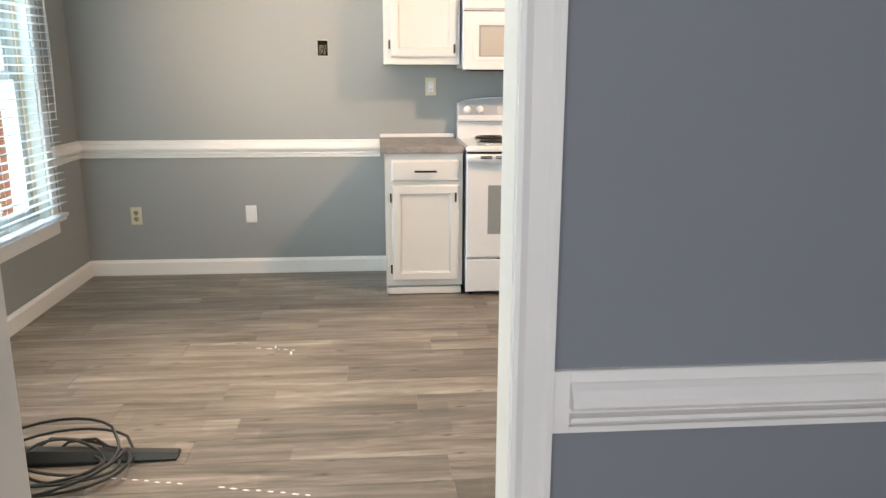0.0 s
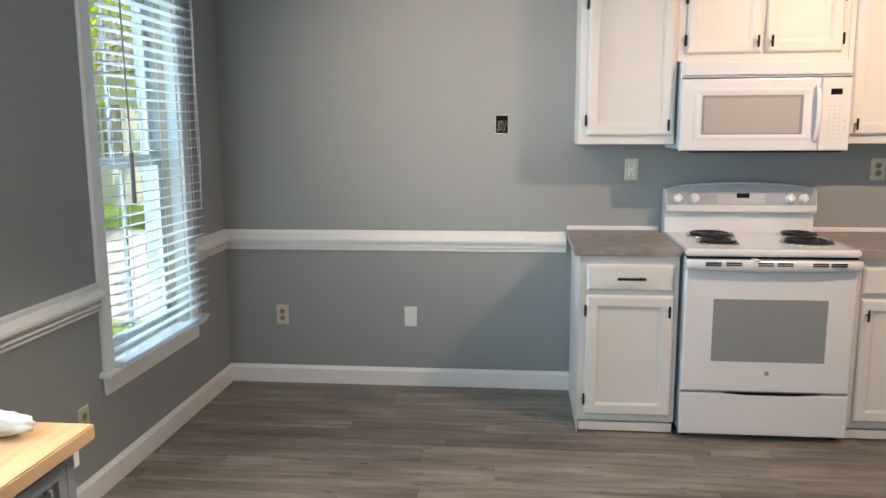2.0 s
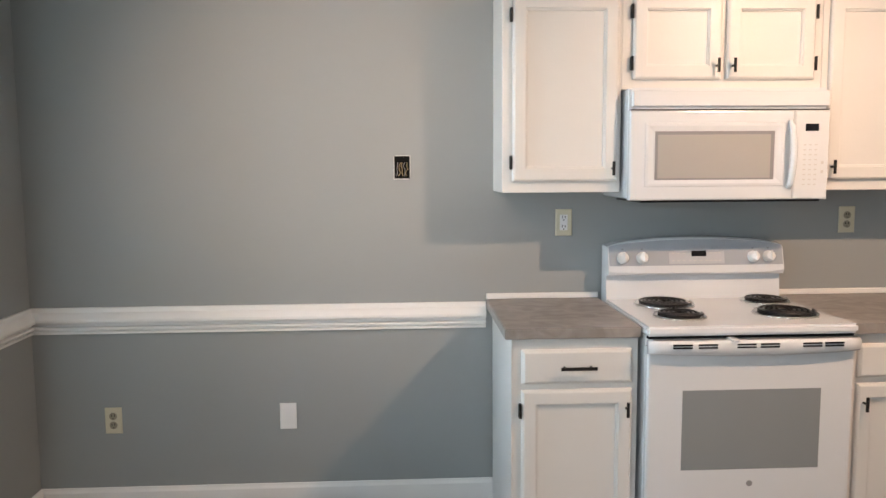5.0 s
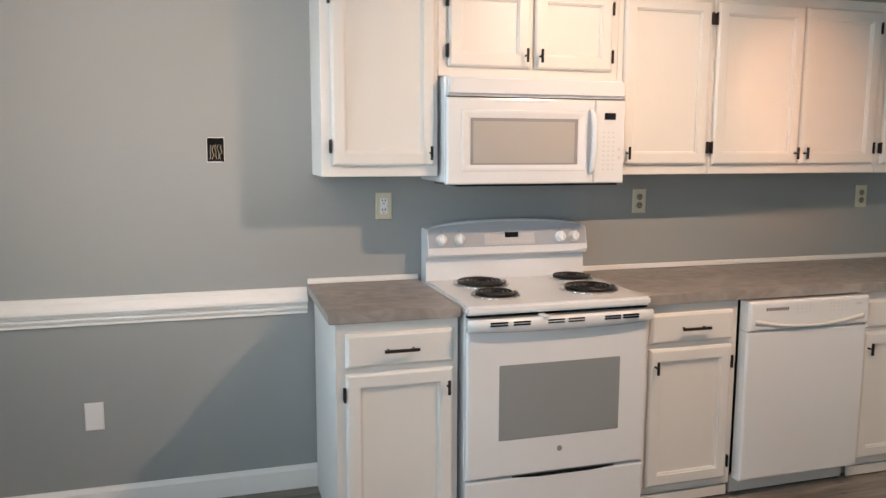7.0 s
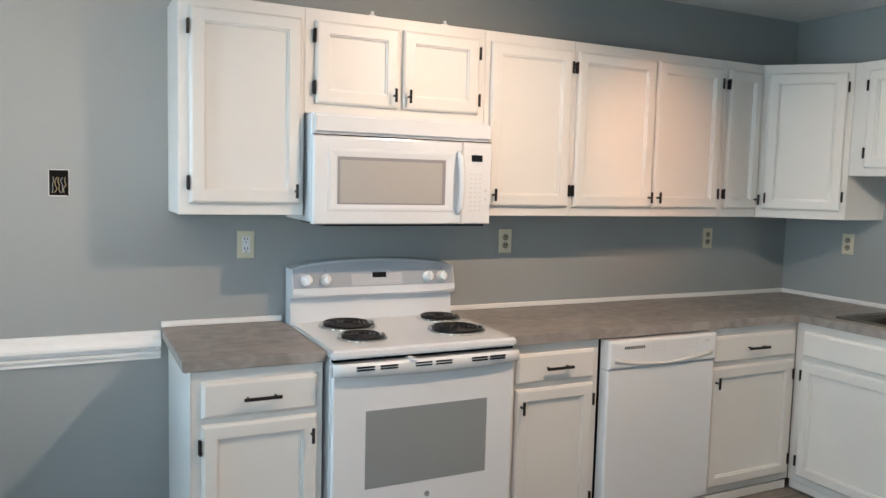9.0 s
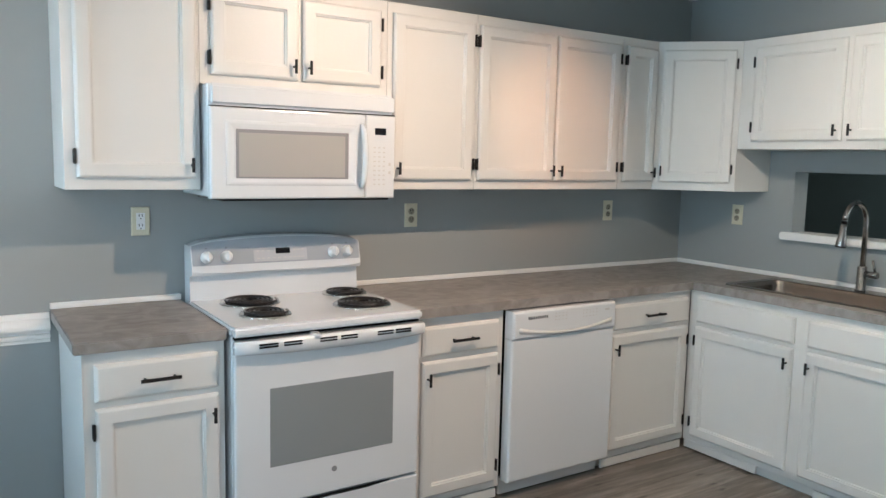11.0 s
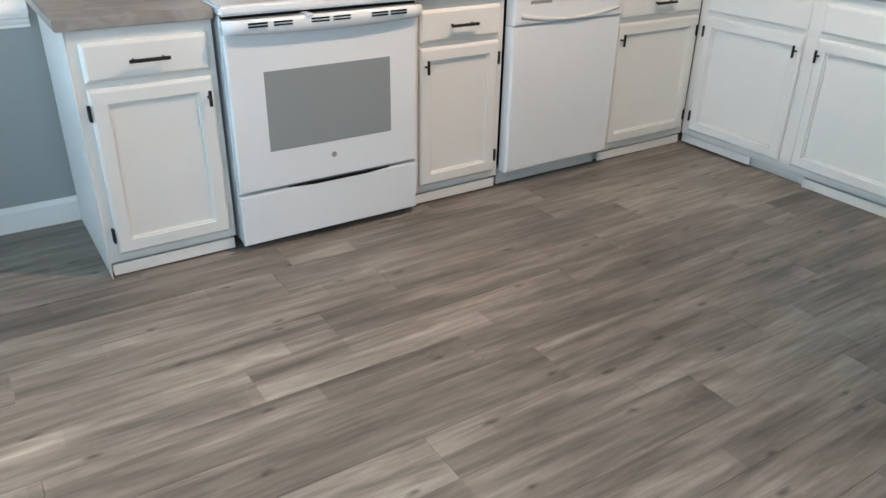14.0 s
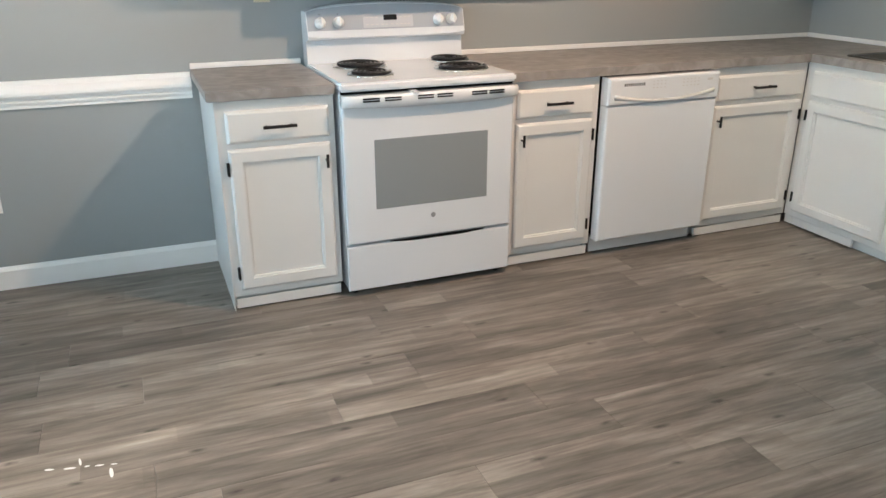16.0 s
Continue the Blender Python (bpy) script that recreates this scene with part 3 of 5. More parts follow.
def blind():
    y0, y1 = WY0 - 0.015, WY1 + 0.085
    b = thing("window_blind", X0 + 0.045, (y0 + y1) / 2, WZ0, "white two-inch slatted blind lowered to the sill, slats open", "blind")
    c = Matrix.Translation((-(X0 + 0.045), -(y0 + y1) / 2, -WZ0))
    top = WZ1 + 0.075
    part("head_rail", box((X0 + 0.019, y0 - 0.015, top - 0.062), (X0 + 0.075, y1 + 0.02, top), 0.004), TRIM, b, "white head rail", m=c)
    br = bmesh.new()
    add_box(br, (X0 + 0.016, y0 - 0.03, top - 0.066), (X0 + 0.079, y0 - 0.0155, top + 0.003), 0.002)
    part("bracket", br, VINYL, b, "white metal end bracket", m=c)
    sl = bmesh.new()
    n = 5
    vs = []
    for k in range(n):
        u = k / (n - 1) - 0.5
        vs.append((u * 0.05, 0.0025 * (1 - 4 * u * u)))
    L = y1 - y0
    rows = [[sl.verts.new((x, s * L / 2, z + dz)) for x, z in vs] for s, dz in ((-1, 0), (1, 0), (-1, -0.0028), (1, -0.0028))]
    for k in range(n - 1):
        sl.faces.new((rows[0][k], rows[1][k], rows[1][k + 1], rows[0][k + 1]))
        sl.faces.new((rows[2][k + 1], rows[3][k + 1], rows[3][k], rows[2][k]))
        sl.faces.new((rows[0][k + 1], rows[2][k + 1], rows[2][k], rows[0][k]))
        sl.faces.new((rows[1][k], rows[3][k], rows[3][k + 1], rows[1][k + 1]))
    sl.faces.new((rows[0][0], rows[2][0], rows[3][0], rows[1][0]))
    sl.faces.new((rows[1][-1], rows[3][-1], rows[2][-1], rows[0][-1]))
    z, i = top - 0.10, 0
    rnd = random.Random(4)
    first = None
    while z > WZ0 + 0.05:
        m = pose(0, rnd.uniform(-0.002, 0.002), z - WZ0, rnd.uniform(-0.15, 0.15), -6 + rnd.uniform(-3, 3))
        if first is None:
            first = part("slat", sl, SLAT, b, m=m)
        else:
            o = new("slat", first.data)
            o.parent, o.matrix_basis = b, m
        z -= 0.0445
        i += 1
    part("bottom_rail", box((X0 + 0.02, y0, WZ0 + 0.006), (X0 + 0.072, y1, WZ0 + 0.026), 0.003), SLAT, b, m=c)
    for yy in (y0 + 0.12, (y0 + y1) / 2, y1 - 0.12):
        t = bmesh.new()
        for xx in (X0 + 0.018, X0 + 0.073):
            tube([(xx, yy, WZ0 + 0.02), (xx, yy, top - 0.05)], 0.0012, 5, t)
        part("ladder_cord", t, WHITEPL, b, m=c)
    part("tilt_wand", tube([(X0 + 0.088, y0 + 0.12, top - 0.07), (X0 + 0.09, y0 + 0.125, top - 0.6), (X0 + 0.09, y0 + 0.13, 1.38), (X0 + 0.09, y0 + 0.13, 1.375), (X0 + 0.09, y0 + 0.13, 1.17)], [0.0035, 0.0035, 0.0035, 0.009, 0.010], 8), MARK, b, "grey tilt wand with a thicker grip", m=c)
    t = bmesh.new()
    for dy in (0, 0.012, 0.02):
        pts = [(X0 + 0.085, y1 - 0.07 + dy + 0.012 * math.sin(k * 0.9 + dy * 90) * k / 10, top - 0.07 - k * 0.105) for k in range(11)]
        tube(pts, 0.0014, 5, t)
    part("lift_cord", t, WHITEPL, b, "white looped lift cords", m=c)


blind()

# cabinet pieces


def t_knob(parent, x, z, y, horizontal=False):
    bm = bmesh.new()
    tube([(0, 0, 0), (0, -0.028, 0)], 0.0045, 8, bm)
    if horizontal:
        tube([(-0.03, -0.028, 0), (0.03, -0.028, 0)], 0.006, 8, bm)
    else:
        tube([(0, -0.028, -0.027), (0, -0.028, 0.027)], 0.006, 8, bm)
    return part("knob", bm, BLACK, parent, "black T-bar knob", m=pose(x, y, z), smooth=False)


def bar_pull(parent, x, z, y, w=0.14):
    bm = bmesh.new()
    for s in (-0.048, 0.048):
        tube([(s, 0, 0), (s, -0.03, 0)], 0.0045, 8, bm)
    tube([(-w / 2, -0.03, 0), (w / 2, -0.03, 0)], 0.0062, 10, bm)
    return part("pull", bm, BLACK, parent, "black bar pull", m=pose(x, y, z))


def hinge(parent, x, z, side):
    bm = bmesh.new()
    add_box(bm, (-0.0045, -0.015, -0.025), (0.0045, 0.0, 0.025), 0.0012)
    tube([(0.001 * side, -0.017, -0.027), (0.001 * side, -0.017, 0.027)], 0.0046, 8, bm)
    return part("hinge", bm, BLACK, parent, "black exposed hinge", m=pose(x, 0, z))


DOOR_STEPS = [(0.0, 0.0), (0.0, 0.012), (0.006, 0.018), (0.010, 0.020), (0.049, 0.020), (0.050, 0.0145), (0.056, 0.0130), (0.058, 0.0055), (0.064, 0.0050)]
FLAT_STEPS = [(0.0, 0.0), (0.0, 0.010), (0.009, 0.019), (0.012, 0.020)]


def door(cab, x0, x1, z0, z1, hinge_side, knob_top, steps=DOOR_STEPS, hinges=True, knob=True):
    """A framed door on a cabinet front at y = 0, hinged at -1 (low x) or +1."""
    w, h = x1 - x0, z1 - z0
    d = part("door", rings(w, h, steps), CAB, cab, m=pose(x0, -0.001, z0))
    if hinges:
        hx = -0.006 if hinge_side < 0 else w + 0.006
        off = 0.075 if h > 0.45 else 0.06
        for hz in (off, h - off):
            hinge(d, hx, hz, -hinge_side)
    if knob:
        kx = w - 0.022 if hinge_side < 0 else 0.022
        kz = h - 0.07 if knob_top else 0.05
        t_knob(d, kx, kz, -0.019)
    return d


def drawer(cab, x0, x1, z0, z1, pull=True):
    w, h = x1 - x0, z1 - z0
    d = part("drawer_front", rings(w, h, FLAT_STEPS), CAB, cab, m=pose(x0, -0.001, z0))
    if pull:
        bar_pull(d, w / 2, h / 2, -0.019, 0.13)
    return d


def base_cabinet(x0, x1, pieces, label, rz=0, ox=None, oy=None, left_panel=False, depth=0.60):
    """Cabinet with its front at local y = 0; x0..x1 along the run."""
    c = thing("base_cabinet", ox if ox is not None else 0, oy if oy is not None else 4.29, 0, label, "kitchen cabinet", "base cabinets", rz)
    bm = bmesh.new()
    add_box(bm, (x0, 0, 0.06), (x1, depth, 0.874), 0.002)
    part("body", bm, CAB, c)
    part("plinth", box((x0 + (0.0 if left_panel else 0.01), 0.05, 0.0), (x1 - 0.01, depth - 0.02, 0.0585)), CAB, c)
    if left_panel:
        part("side_panel", box((x0 - 0.004, -0.004, 0.0), (x0 - 0.0005, depth - 0.005, 0.874)), CAB, c, "white painted end panel reaching the floor")
    kb = bmesh.new()
    add_box(kb, (x0 + 0.006, 0.006, 0.006), (x1 - 0.006, 0.018, 0.050), 0.002)
    part("toe_kick", kb, CAB, c, "white painted toe-kick strip")
    for q in pieces:
        if q[0] == "door":
            door(c, *q[1:])
        else:
            drawer(c, *q[1:])
    return c


base_cabinet(-0.087, 0.372, [("drawer", -0.055, 0.348, 0.708, 0.833), ("door", -0.055, 0.348, 0.095, 0.685, -1, True)], "white base cabinet at the run's end, one drawer, one door", left_panel=True)
base_cabinet(1.163, 1.612, [("drawer", 1.19, 1.58, 0.708, 0.833), ("door", 1.19, 1.58, 0.095, 0.685, 1, True)], "white base cabinet beside the range, one drawer, one door")
base_cabinet(2.252, 2.855, [("drawer", 2.275, 2.825, 0.708, 0.833), ("door", 2.275, 2.825, 0.095, 0.685, 1, True)], "white base cabinet beside the dishwasher, one drawer, one door")
# run under the sink, turned to face the room
def sink_run():
    c = thing("base_cabinet", 2.857, 4.288, 0, "white sink base cabinet, two false fronts, two doors", "kitchen cabinet", "base cabinets", -90)
    part("face_frame", box((0, 0, 0.06), (1.40, 0.02, 0.874), 0.002), CAB, c)
    part("side_panel", box((0, 0.0205, 0.06), (0.02, 0.60, 0.874)), CAB, c)
    part("side_panel", box((1.38, 0.0205, 0.06), (1.40, 0.60, 0.874)), CAB, c)
    part("bottom_panel", box((0.021, 0.0205, 0.06), (1.379, 0.60, 0.08)), CAB, c)
    part("plinth", box((0.01, 0.05, 0), (1.39, 0.065, 0.0585)), CAB, c)
    part("toe_kick", box((0.0, 0.012, 0.012), (0.44, 0.024, 0.055), 0.002), CAB, c, "white toe-kick strip ending short")
    part("toe_kick", box((0.74, 0.012, 0.002), (1.39, 0.024, 0.048), 0.002), CAB, c, "white toe-kick strip lying loose")
    for a, b, hs in ((0.052, 0.605, -1), (0.672, 1.225, 1)):
        drawer(c, a, b, 0.708, 0.833, pull=False)
        door(c, a, b, 0.095, 0.685, hs, True)


sink_run()


def wall_cabinet(x0, x1, z0, z1, doors, label):
    c = thing("wall_cabinet", 0, 4.595, 0, label, "kitchen cabinet", "wall cabinets")
    part("body", box((x0, 0, z0), (x1, 0.3035, z1), 0.002), CAB, c)
    for a, b, lo, hi, hs in doors:
        door(c, a, b, lo, hi, hs, False)
    return c


UT = 2.185
wall_cabinet(-0.087, 0.3795, 1.387, UT, [(-0.048, 0.365, 1.43, 2.14, -1)], "white painted wall cabinet with one tall door, end of the run")
wall_cabinet(0.3805, 1.1745, 1.785, UT, [(0.421, 0.768, 1.823, 2.14, -1), (0.788, 1.14, 1.823, 2.14, 1)], "short white painted wall cabinet with two doors above the microwave")
wall_cabinet(1.1755, 1.6445, 1.387, UT, [(1.201, 1.624, 1.43, 2.14, 1)], "white painted wall cabinet with one tall door beside the microwave")
wall_cabinet(1.6455, 2.5825, 1.387, UT, [(1.657, 2.118, 1.43, 2.14, -1), (2.128, 2.555, 1.43, 2.14, 1)], "white painted wall cabinet with two tall doors")
wall_cabinet(2.5835, 2.8525, 1.387, UT, [(2.608, 2.838, 1.43, 2.14, -1)], "narrow white painted wall cabinet with one door")


def corner_cabinet():
    c = thing("wall_cabinet", 2.855, 4.593, 0, "white painted diagonal corner wall cabinet with one door", "kitchen cabinet", "wall cabinets", -45)
    bm = bmesh.new()
    pts = [(2.854, 4.594), (2.854, 4.8985), (3.4615, 4.8985), (3.4615, 4.29), (3.158, 4.29)]
    inv = c.matrix_basis.inverted()
    lo = [bm.verts.new(inv @ Vector((x, y, 1.387))) for x, y in pts]
    hi = [bm.verts.new(inv @ Vector((x, y, UT))) for x, y in pts]
    n = len(pts)
    for i in range(n):
        bm.faces.new((lo[i], lo[(i + 1) % n], hi[(i + 1) % n], hi[i]))
    bm.faces.new(lo)
    bm.faces.new(hi)
    part("body", bm, CAB, c)
    door(c, 0.026, 0.40, 1.43, 2.14, 1, False, knob=False)
    d = c.children[-1]
    hinge(d, 0.01, 0.06, -1).location.y = -0.02


corner_cabinet()


def over_sink():
    c = thing("wall_cabinet", 3.158, 4.288, 0, "short white painted wall cabinet with doors above the pass-through", "kitchen cabinet", "wall cabinets", -90)
    part("body", box((0, 0, 1.615), (1.30, 0.3035, UT), 0.002), CAB, c)
    door(c, 0.09, 0.575, 1.655, 2.14, -1, False)
    door(c, 0.605, 1.09, 1.655, 2.14, 1, False)


over_sink()


# worktops
def worktop(name, boxes, label):
    bm = bmesh.new()
    for lo, hi in boxes:
        add_box(bm, lo, hi, 0.004, 2)
    t = thing(name, 0, 0, 0, label, "worktop")
    part("slab", bm, LAMINATE, t)
    part("back_strip", box((-0.118, 4.884, 0.916), (0.374, 4.8985, 0.940), 0.003), TRIM, t, "thin white strip along the back")


worktop("worktop", [((-0.118, 4.262, 0.8755), (0.3755, 4.8985, 0.915))], "grey stone-look laminate worktop on the end cabinet")
SX0, SX1, SY0, SY1 = 2.955, 3.40, 3.32, 4.12


def long_top():
    bm = bmesh.new()
    xs = [1.160, 2.838, SX0, SX1, X1 - 0.0015]
    ys = [2.90, SY0, SY1, 4.262, 4.8985]
    used = set()
    for i in range(4):
        for j in range(4):
            if i == 0 and j < 3 or (i == 2 and j == 1):
                continue
            used.add((i, j))
    top, bot = {}, {}
    def v(d, i, j, z):
        if (i, j) not in d:
            d[(i, j)] = bm.verts.new((xs[i], ys[j], z))
        return d[(i, j)]
    for i, j in used:
        q = [(i, j), (i + 1, j), (i + 1, j + 1), (i, j + 1)]
        bm.faces.new([v(top, a, b, 0.915) for a, b in q])
        bm.faces.new([v(bot, a, b, 0.8755) for a, b in q][::-1])
        for k, (di, dj) in enumerate(((0, -1), (1, 0), (0, 1), (-1, 0))):
            if (i + di, j + dj) not in used:
                a, b = q[k], q[(k + 1) % 4]
                bm.faces.new((v(top, *b, 0.915), v(top, *a, 0.915), v(bot, *a, 0.8755), v(bot, *b, 0.8755)))
    t = thing("worktop", 0, 0, 0, "grey stone-look laminate worktop turning the corner", "worktop")
    part("slab", bm, LAMINATE, t)
    part("back_strip", box((1.162, 4.884, 0.916), (3.447, 4.8985, 0.940), 0.003), TRIM, t, "thin white strip along the back")
    part("back_strip", box((3.4485, 2.92, 0.916), (3.462, 4.8985, 0.940), 0.003), TRIM, t, "thin white strip along the back")


long_top()
structure("trim", box((X1 - 0.04, OY0 - 0.05, OZ0 - 0.035), (X1 + WT + 0.03, OY1 + 0.05, OZ0 + 0.005), 0.006, 2), TRIM, "white painted ledge of the pass-through")


def sink():
    s = thing("sink", (SX0 + SX1) / 2, (SY0 + SY1) / 2, 0.915, "stainless steel single-bowl drop-in sink with a raised rim", "sink")
    hx, hy = (SX1 - SX0) / 2, (SY1 - SY0) / 2
    bm = bmesh.new()
    def loop(cx, cy, rx, ry, z, r):
        out = []
        for qx, qy, a0 in ((1, 1, 0), (-1, 1, 90), (-1, -1, 180), (1, -1, 270)):
            for k in range(4):
                a = radians(a0 + k * 30)
                out.append(bm.verts.new((cx + qx * (rx - r) + r * math.cos(a), cy + qy * (ry - r) + r * math.sin(a), z)))
        return out
    def bridge(a, b):
        n = len(a)
        for i in range(n):
            bm.faces.new((a[i], a[(i + 1) % n], b[(i + 1) % n], b[i]))
    o0 = loop(0.0, 0, hx + 0.028, hy + 0.028, 0.001, 0.03)
    o1 = loop(0.0, 0, hx + 0.026, hy + 0.026, 0.007, 0.03)
    o2 = loop(0.0, 0, hx + 0.012, hy + 0.012, 0.005, 0.03)
    bridge(o0, o1)
    bridge(o1, o2)
    deck = part("rim", bm, STEEL, s, smooth=True)
    bm = bmesh.new()
    xb0, xb1 = -hx + 0.005, hx - 0.075
    cx, rx = (xb0 + xb1) / 2, (xb1 - xb0) / 2
    add_box(bm, (xb1 - 0.001, -hy - 0.012, 0.001), (hx + 0.012, hy + 0.012, 0.005))
    add_box(bm, (-hx - 0.012, -hy - 0.012, 0.001), (xb0 + 0.001, hy + 0.012, 0.005))
    add_box(bm, (xb0, hy - 0.01, 0.001), (xb1, hy + 0.012, 0.005))
    add_box(bm, (xb0, -hy - 0.012, 0.001), (xb1, -hy + 0.01, 0.005))
    part("deck", bm, STEEL, s)
    for y0, y1 in ((-hy + 0.01, hy - 0.01),):
        bm = bmesh.new()
        cy, ry = (y0 + y1) / 2, (y1 - y0) / 2
        a = loop(cx, cy, rx, ry, 0.003, 0.05)
        b = loop(cx, cy, rx - 0.008, ry - 0.008, -0.02, 0.05)
        c = loop(cx, cy, rx - 0.02, ry - 0.02, -0.17, 0.06)
        d = loop(cx, cy, rx - 0.045, ry - 0.045, -0.185, 0.05)
        bridge(a, b), bridge(b, c), bridge(c, d)
        bm.faces.new(d)
        part("bowl", bm, STEEL, s, "deep stainless bowl", smooth=True)


sink()


def faucet():
    f = thing("faucet", 3.395, 3.69, 0.9195, "tall brushed-nickel gooseneck pull-down faucet with a side lever", "faucet")
    part("base", lathe([(0.027, 0), (0.027, 0.005), (0.0225, 0.008), (0.0225, 0.118), (0.019, 0.124), (0.014, 0.126), (0, 0.126)], 24), NICKEL, f, smooth=True)
    pts = [(0, 0, 0.12), (0, 0, 0.335)]
    for k in range(1, 15):
        a = math.pi * k / 14 * 0.93
        pts.append((-0.098 + 0.098 * math.cos(a), 0, 0.335 + 0.105 * math.sin(a)))
    part("neck", tube(pts, 0.0128, 14), NICKEL, f, smooth=True)
    part("collar", tube([(-0.1935, 0, 0.352), (-0.1955, 0, 0.341)], 0.0145, 14), DARK, f, "thin dark joint above the spray head", smooth=True)
    part("spray_head", tube([(-0.1955, 0, 0.341), (-0.198, 0, 0.320), (-0.204, 0, 0.275), (-0.211, 0, 0.232), (-0.212, 0, 0.226)], [0.0138, 0.0155, 0.0195, 0.0265, 0.024], 18), NICKEL, f, "flared pull-down spray head", smooth=True)
    part("lever", tube([(0, -0.018, 0.085), (0, -0.078, 0.085), (0, -0.080, 0.085)], [0.0175, 0.0175, 0.014], 16), NICKEL, f, "round side valve", smooth=True)
    part("handle", tube([(0, -0.066, 0.095), (0, -0.058, 0.125), (0, -0.048, 0.158)], [0.0055, 0.006, 0.0045], 10), NICKEL, f, "thin upright lever", smooth=True)
    return f


faucet()


# range
def cooker():
    r = thing("range", 0.768, 4.56, 0, "white freestanding electric coil range with a grey oven window", "range")
    c = Matrix.Translation((-0.768, -4.56, 0))
    def p(name, bm, mat, parent=r, label="", smooth=False):
        return part(name, bm, mat, parent, label, m=c if parent is r else None, smooth=smooth)
    xa, xb = 0.387, 1.149
    p("body", box((xa + 0.002, 4.262, 0.03), (xb - 0.002, 4.87, 0.885), 0.004), ENAMEL)
    for fx in (xa + 0.04, xb - 0.04):
        for fy in (4.30, 4.82):
            p("foot", tube([(fx, fy, 0.0), (fx, fy, 0.031)], 0.018, 8), DARK)
    p("storage_drawer", rings(xb - xa, 0.205, [(0, 0), (0, 0.018), (0.004, 0.024), (0.008, 0.025)]), ENAMEL).matrix_basis = c @ pose(xa, 4.258, 0.028)
    gap = bmesh.new()
    n = 16
    lo = [gap.verts.new((xa + 0.19 + (xb - xa - 0.32) * k / n, 4.2335, 0.236)) for k in range(n + 1)]
    hi = [gap.verts.new((v.co.x, 4.2335, 0.2405 - 0.0 + 0.0001)) for v in lo]
    lo2 = [gap.verts.new((v.co.x, 4.2335, 0.236 - 0.013 * math.sin(math.pi * k / n))) for k, v in enumerate(lo)]
    for k in range(n):
        gap.faces.new((lo2[k], lo2[k + 1], hi[k + 1], hi[k]))
    bmesh.ops.delete(gap, geom=lo, context="VERTS")
    p("drawer_grip", gap, DARK, label="dark curved grip of the storage drawer")
    d = p("oven_door", rings(xb - xa - 0.004, 0.605, [(0, 0), (0, 0.022), (0.005, 0.030), (0.012, 0.031)]), ENAMEL)
    d.matrix_basis = c @ pose(xa + 0.002, 4.2595, 0.243)
    part("oven_window", rings(0.508, 0.296, [(0, 0), (0, 0.0015), (0.002, 0.002)]), OVENGLASS, d, "grey tinted oven window", m=pose(0.129, -0.0308, 0.148))
    part("badge", lathe([(0, 0), (0.011, 0), (0.011, 0.0018), (0.0, 0.0018)], 18), MARK, d, "small round grey maker's badge", m=pose(0.384, -0.0308, 0.093, 90))
    # curved handle across the top of the door, full width
    hb = bmesh.new()
    n = 18
    rows = []
    w = xb - xa + 0.004
    for k in range(n + 1):
        u = k / n
        x = xa - 0.002 + w * u
        s = 1 - (2 * u - 1) ** 4
        drop = 0.010 * (1 - (2 * u - 1) ** 2)
        yo = 4.198 - 0.012 * s
        prof = [(4.2275, 0.874), (yo + 0.012, 0.874), (yo + 0.001, 0.868), (yo, 0.848), (yo + 0.004, 0.834 - drop * 0.3), (yo + 0.016, 0.827 - drop), (4.2275, 0.826 - drop)]
        rows.append([hb.verts.new((x, y, z)) for y, z in prof])
    for a, b in zip(rows, rows[1:]):
        for i in range(7):
            hb.faces.new((a[i], a[(i + 1) % 7], b[(i + 1) % 7], b[i]))
    hb.faces.new(rows[0])
    hb.faces.new(rows[-1])
    p("oven_handle", hb, ENAMEL, label="full-width white oven handle", smooth=True)
    for cx in (0.50, 0.59, 0.728, 0.812, 0.965, 1.045):
        for z in (0.862, 0.852):
            p("vent_slot", box((cx - 0.034, 4.1845, z - 0.0028), (cx + 0.034, 4.1995, z + 0.0028)), DARK)
    # near-black strip stands for the shadow below the cooktop edge
    p("gap", box((xa + 0.006, 4.236, 0.875), (xb - 0.006, 4.26, 0.884)), DARK, label="dark strip for the shadow in the gap under the cooktop")
    p("latch", box((0.672, 4.178, 0.872), (0.702, 4.236, 0.880), 0.003, 2), ENAMEL, label="white door latch")
    ct = box((xa - 0.004, 4.222, 0.886), (xb + 0.006, 4.85, 0.921), 0.009, 3)
    p("cooktop", ct, ENAMEL)
    for i, (bx, by, rr) in enumerate(((0.592, 4.66, 0.112), (0.566, 4.41, 0.090), (1.035, 4.70, 0.090), (0.986, 4.43, 0.112))):
        bn = part("burner", lathe([(0, 0.001), (rr * 0.55, 0.001), (rr * 0.85, 0.003), (rr * 0.93, 0.0075), (rr + 0.005, 0.0085), (rr + 0.008, 0.006), (rr + 0.009, 0.0)], 32), CHROME, r, "chrome drip pan", m=c @ pose(bx, by, 0.9212), smooth=True)
        turns = 5 if rr > 0.1 else 4
        N = turns * 20
        sp = []
        for k in range(N + 1):
            a = 2 * math.pi * turns * k / N
            q = 0.016 + (rr - 0.020) * k / N
            sp.append((q * math.cos(a), q * math.sin(a), 0.014))
        part("coil", tube(sp, 0.0048, 7), COIL, bn, "black spiral heating coil", smooth=True)
        part("drip_bowl", lathe([(0, 0.0012), (rr * 0.9, 0.0042), (rr * 0.9, 0.005), (0, 0.002)], 28), DARK, bn)
    # backguard: lower shelf, sloped panel with an arched top
    bg = bmesh.new()
    n = 16
    rows = []
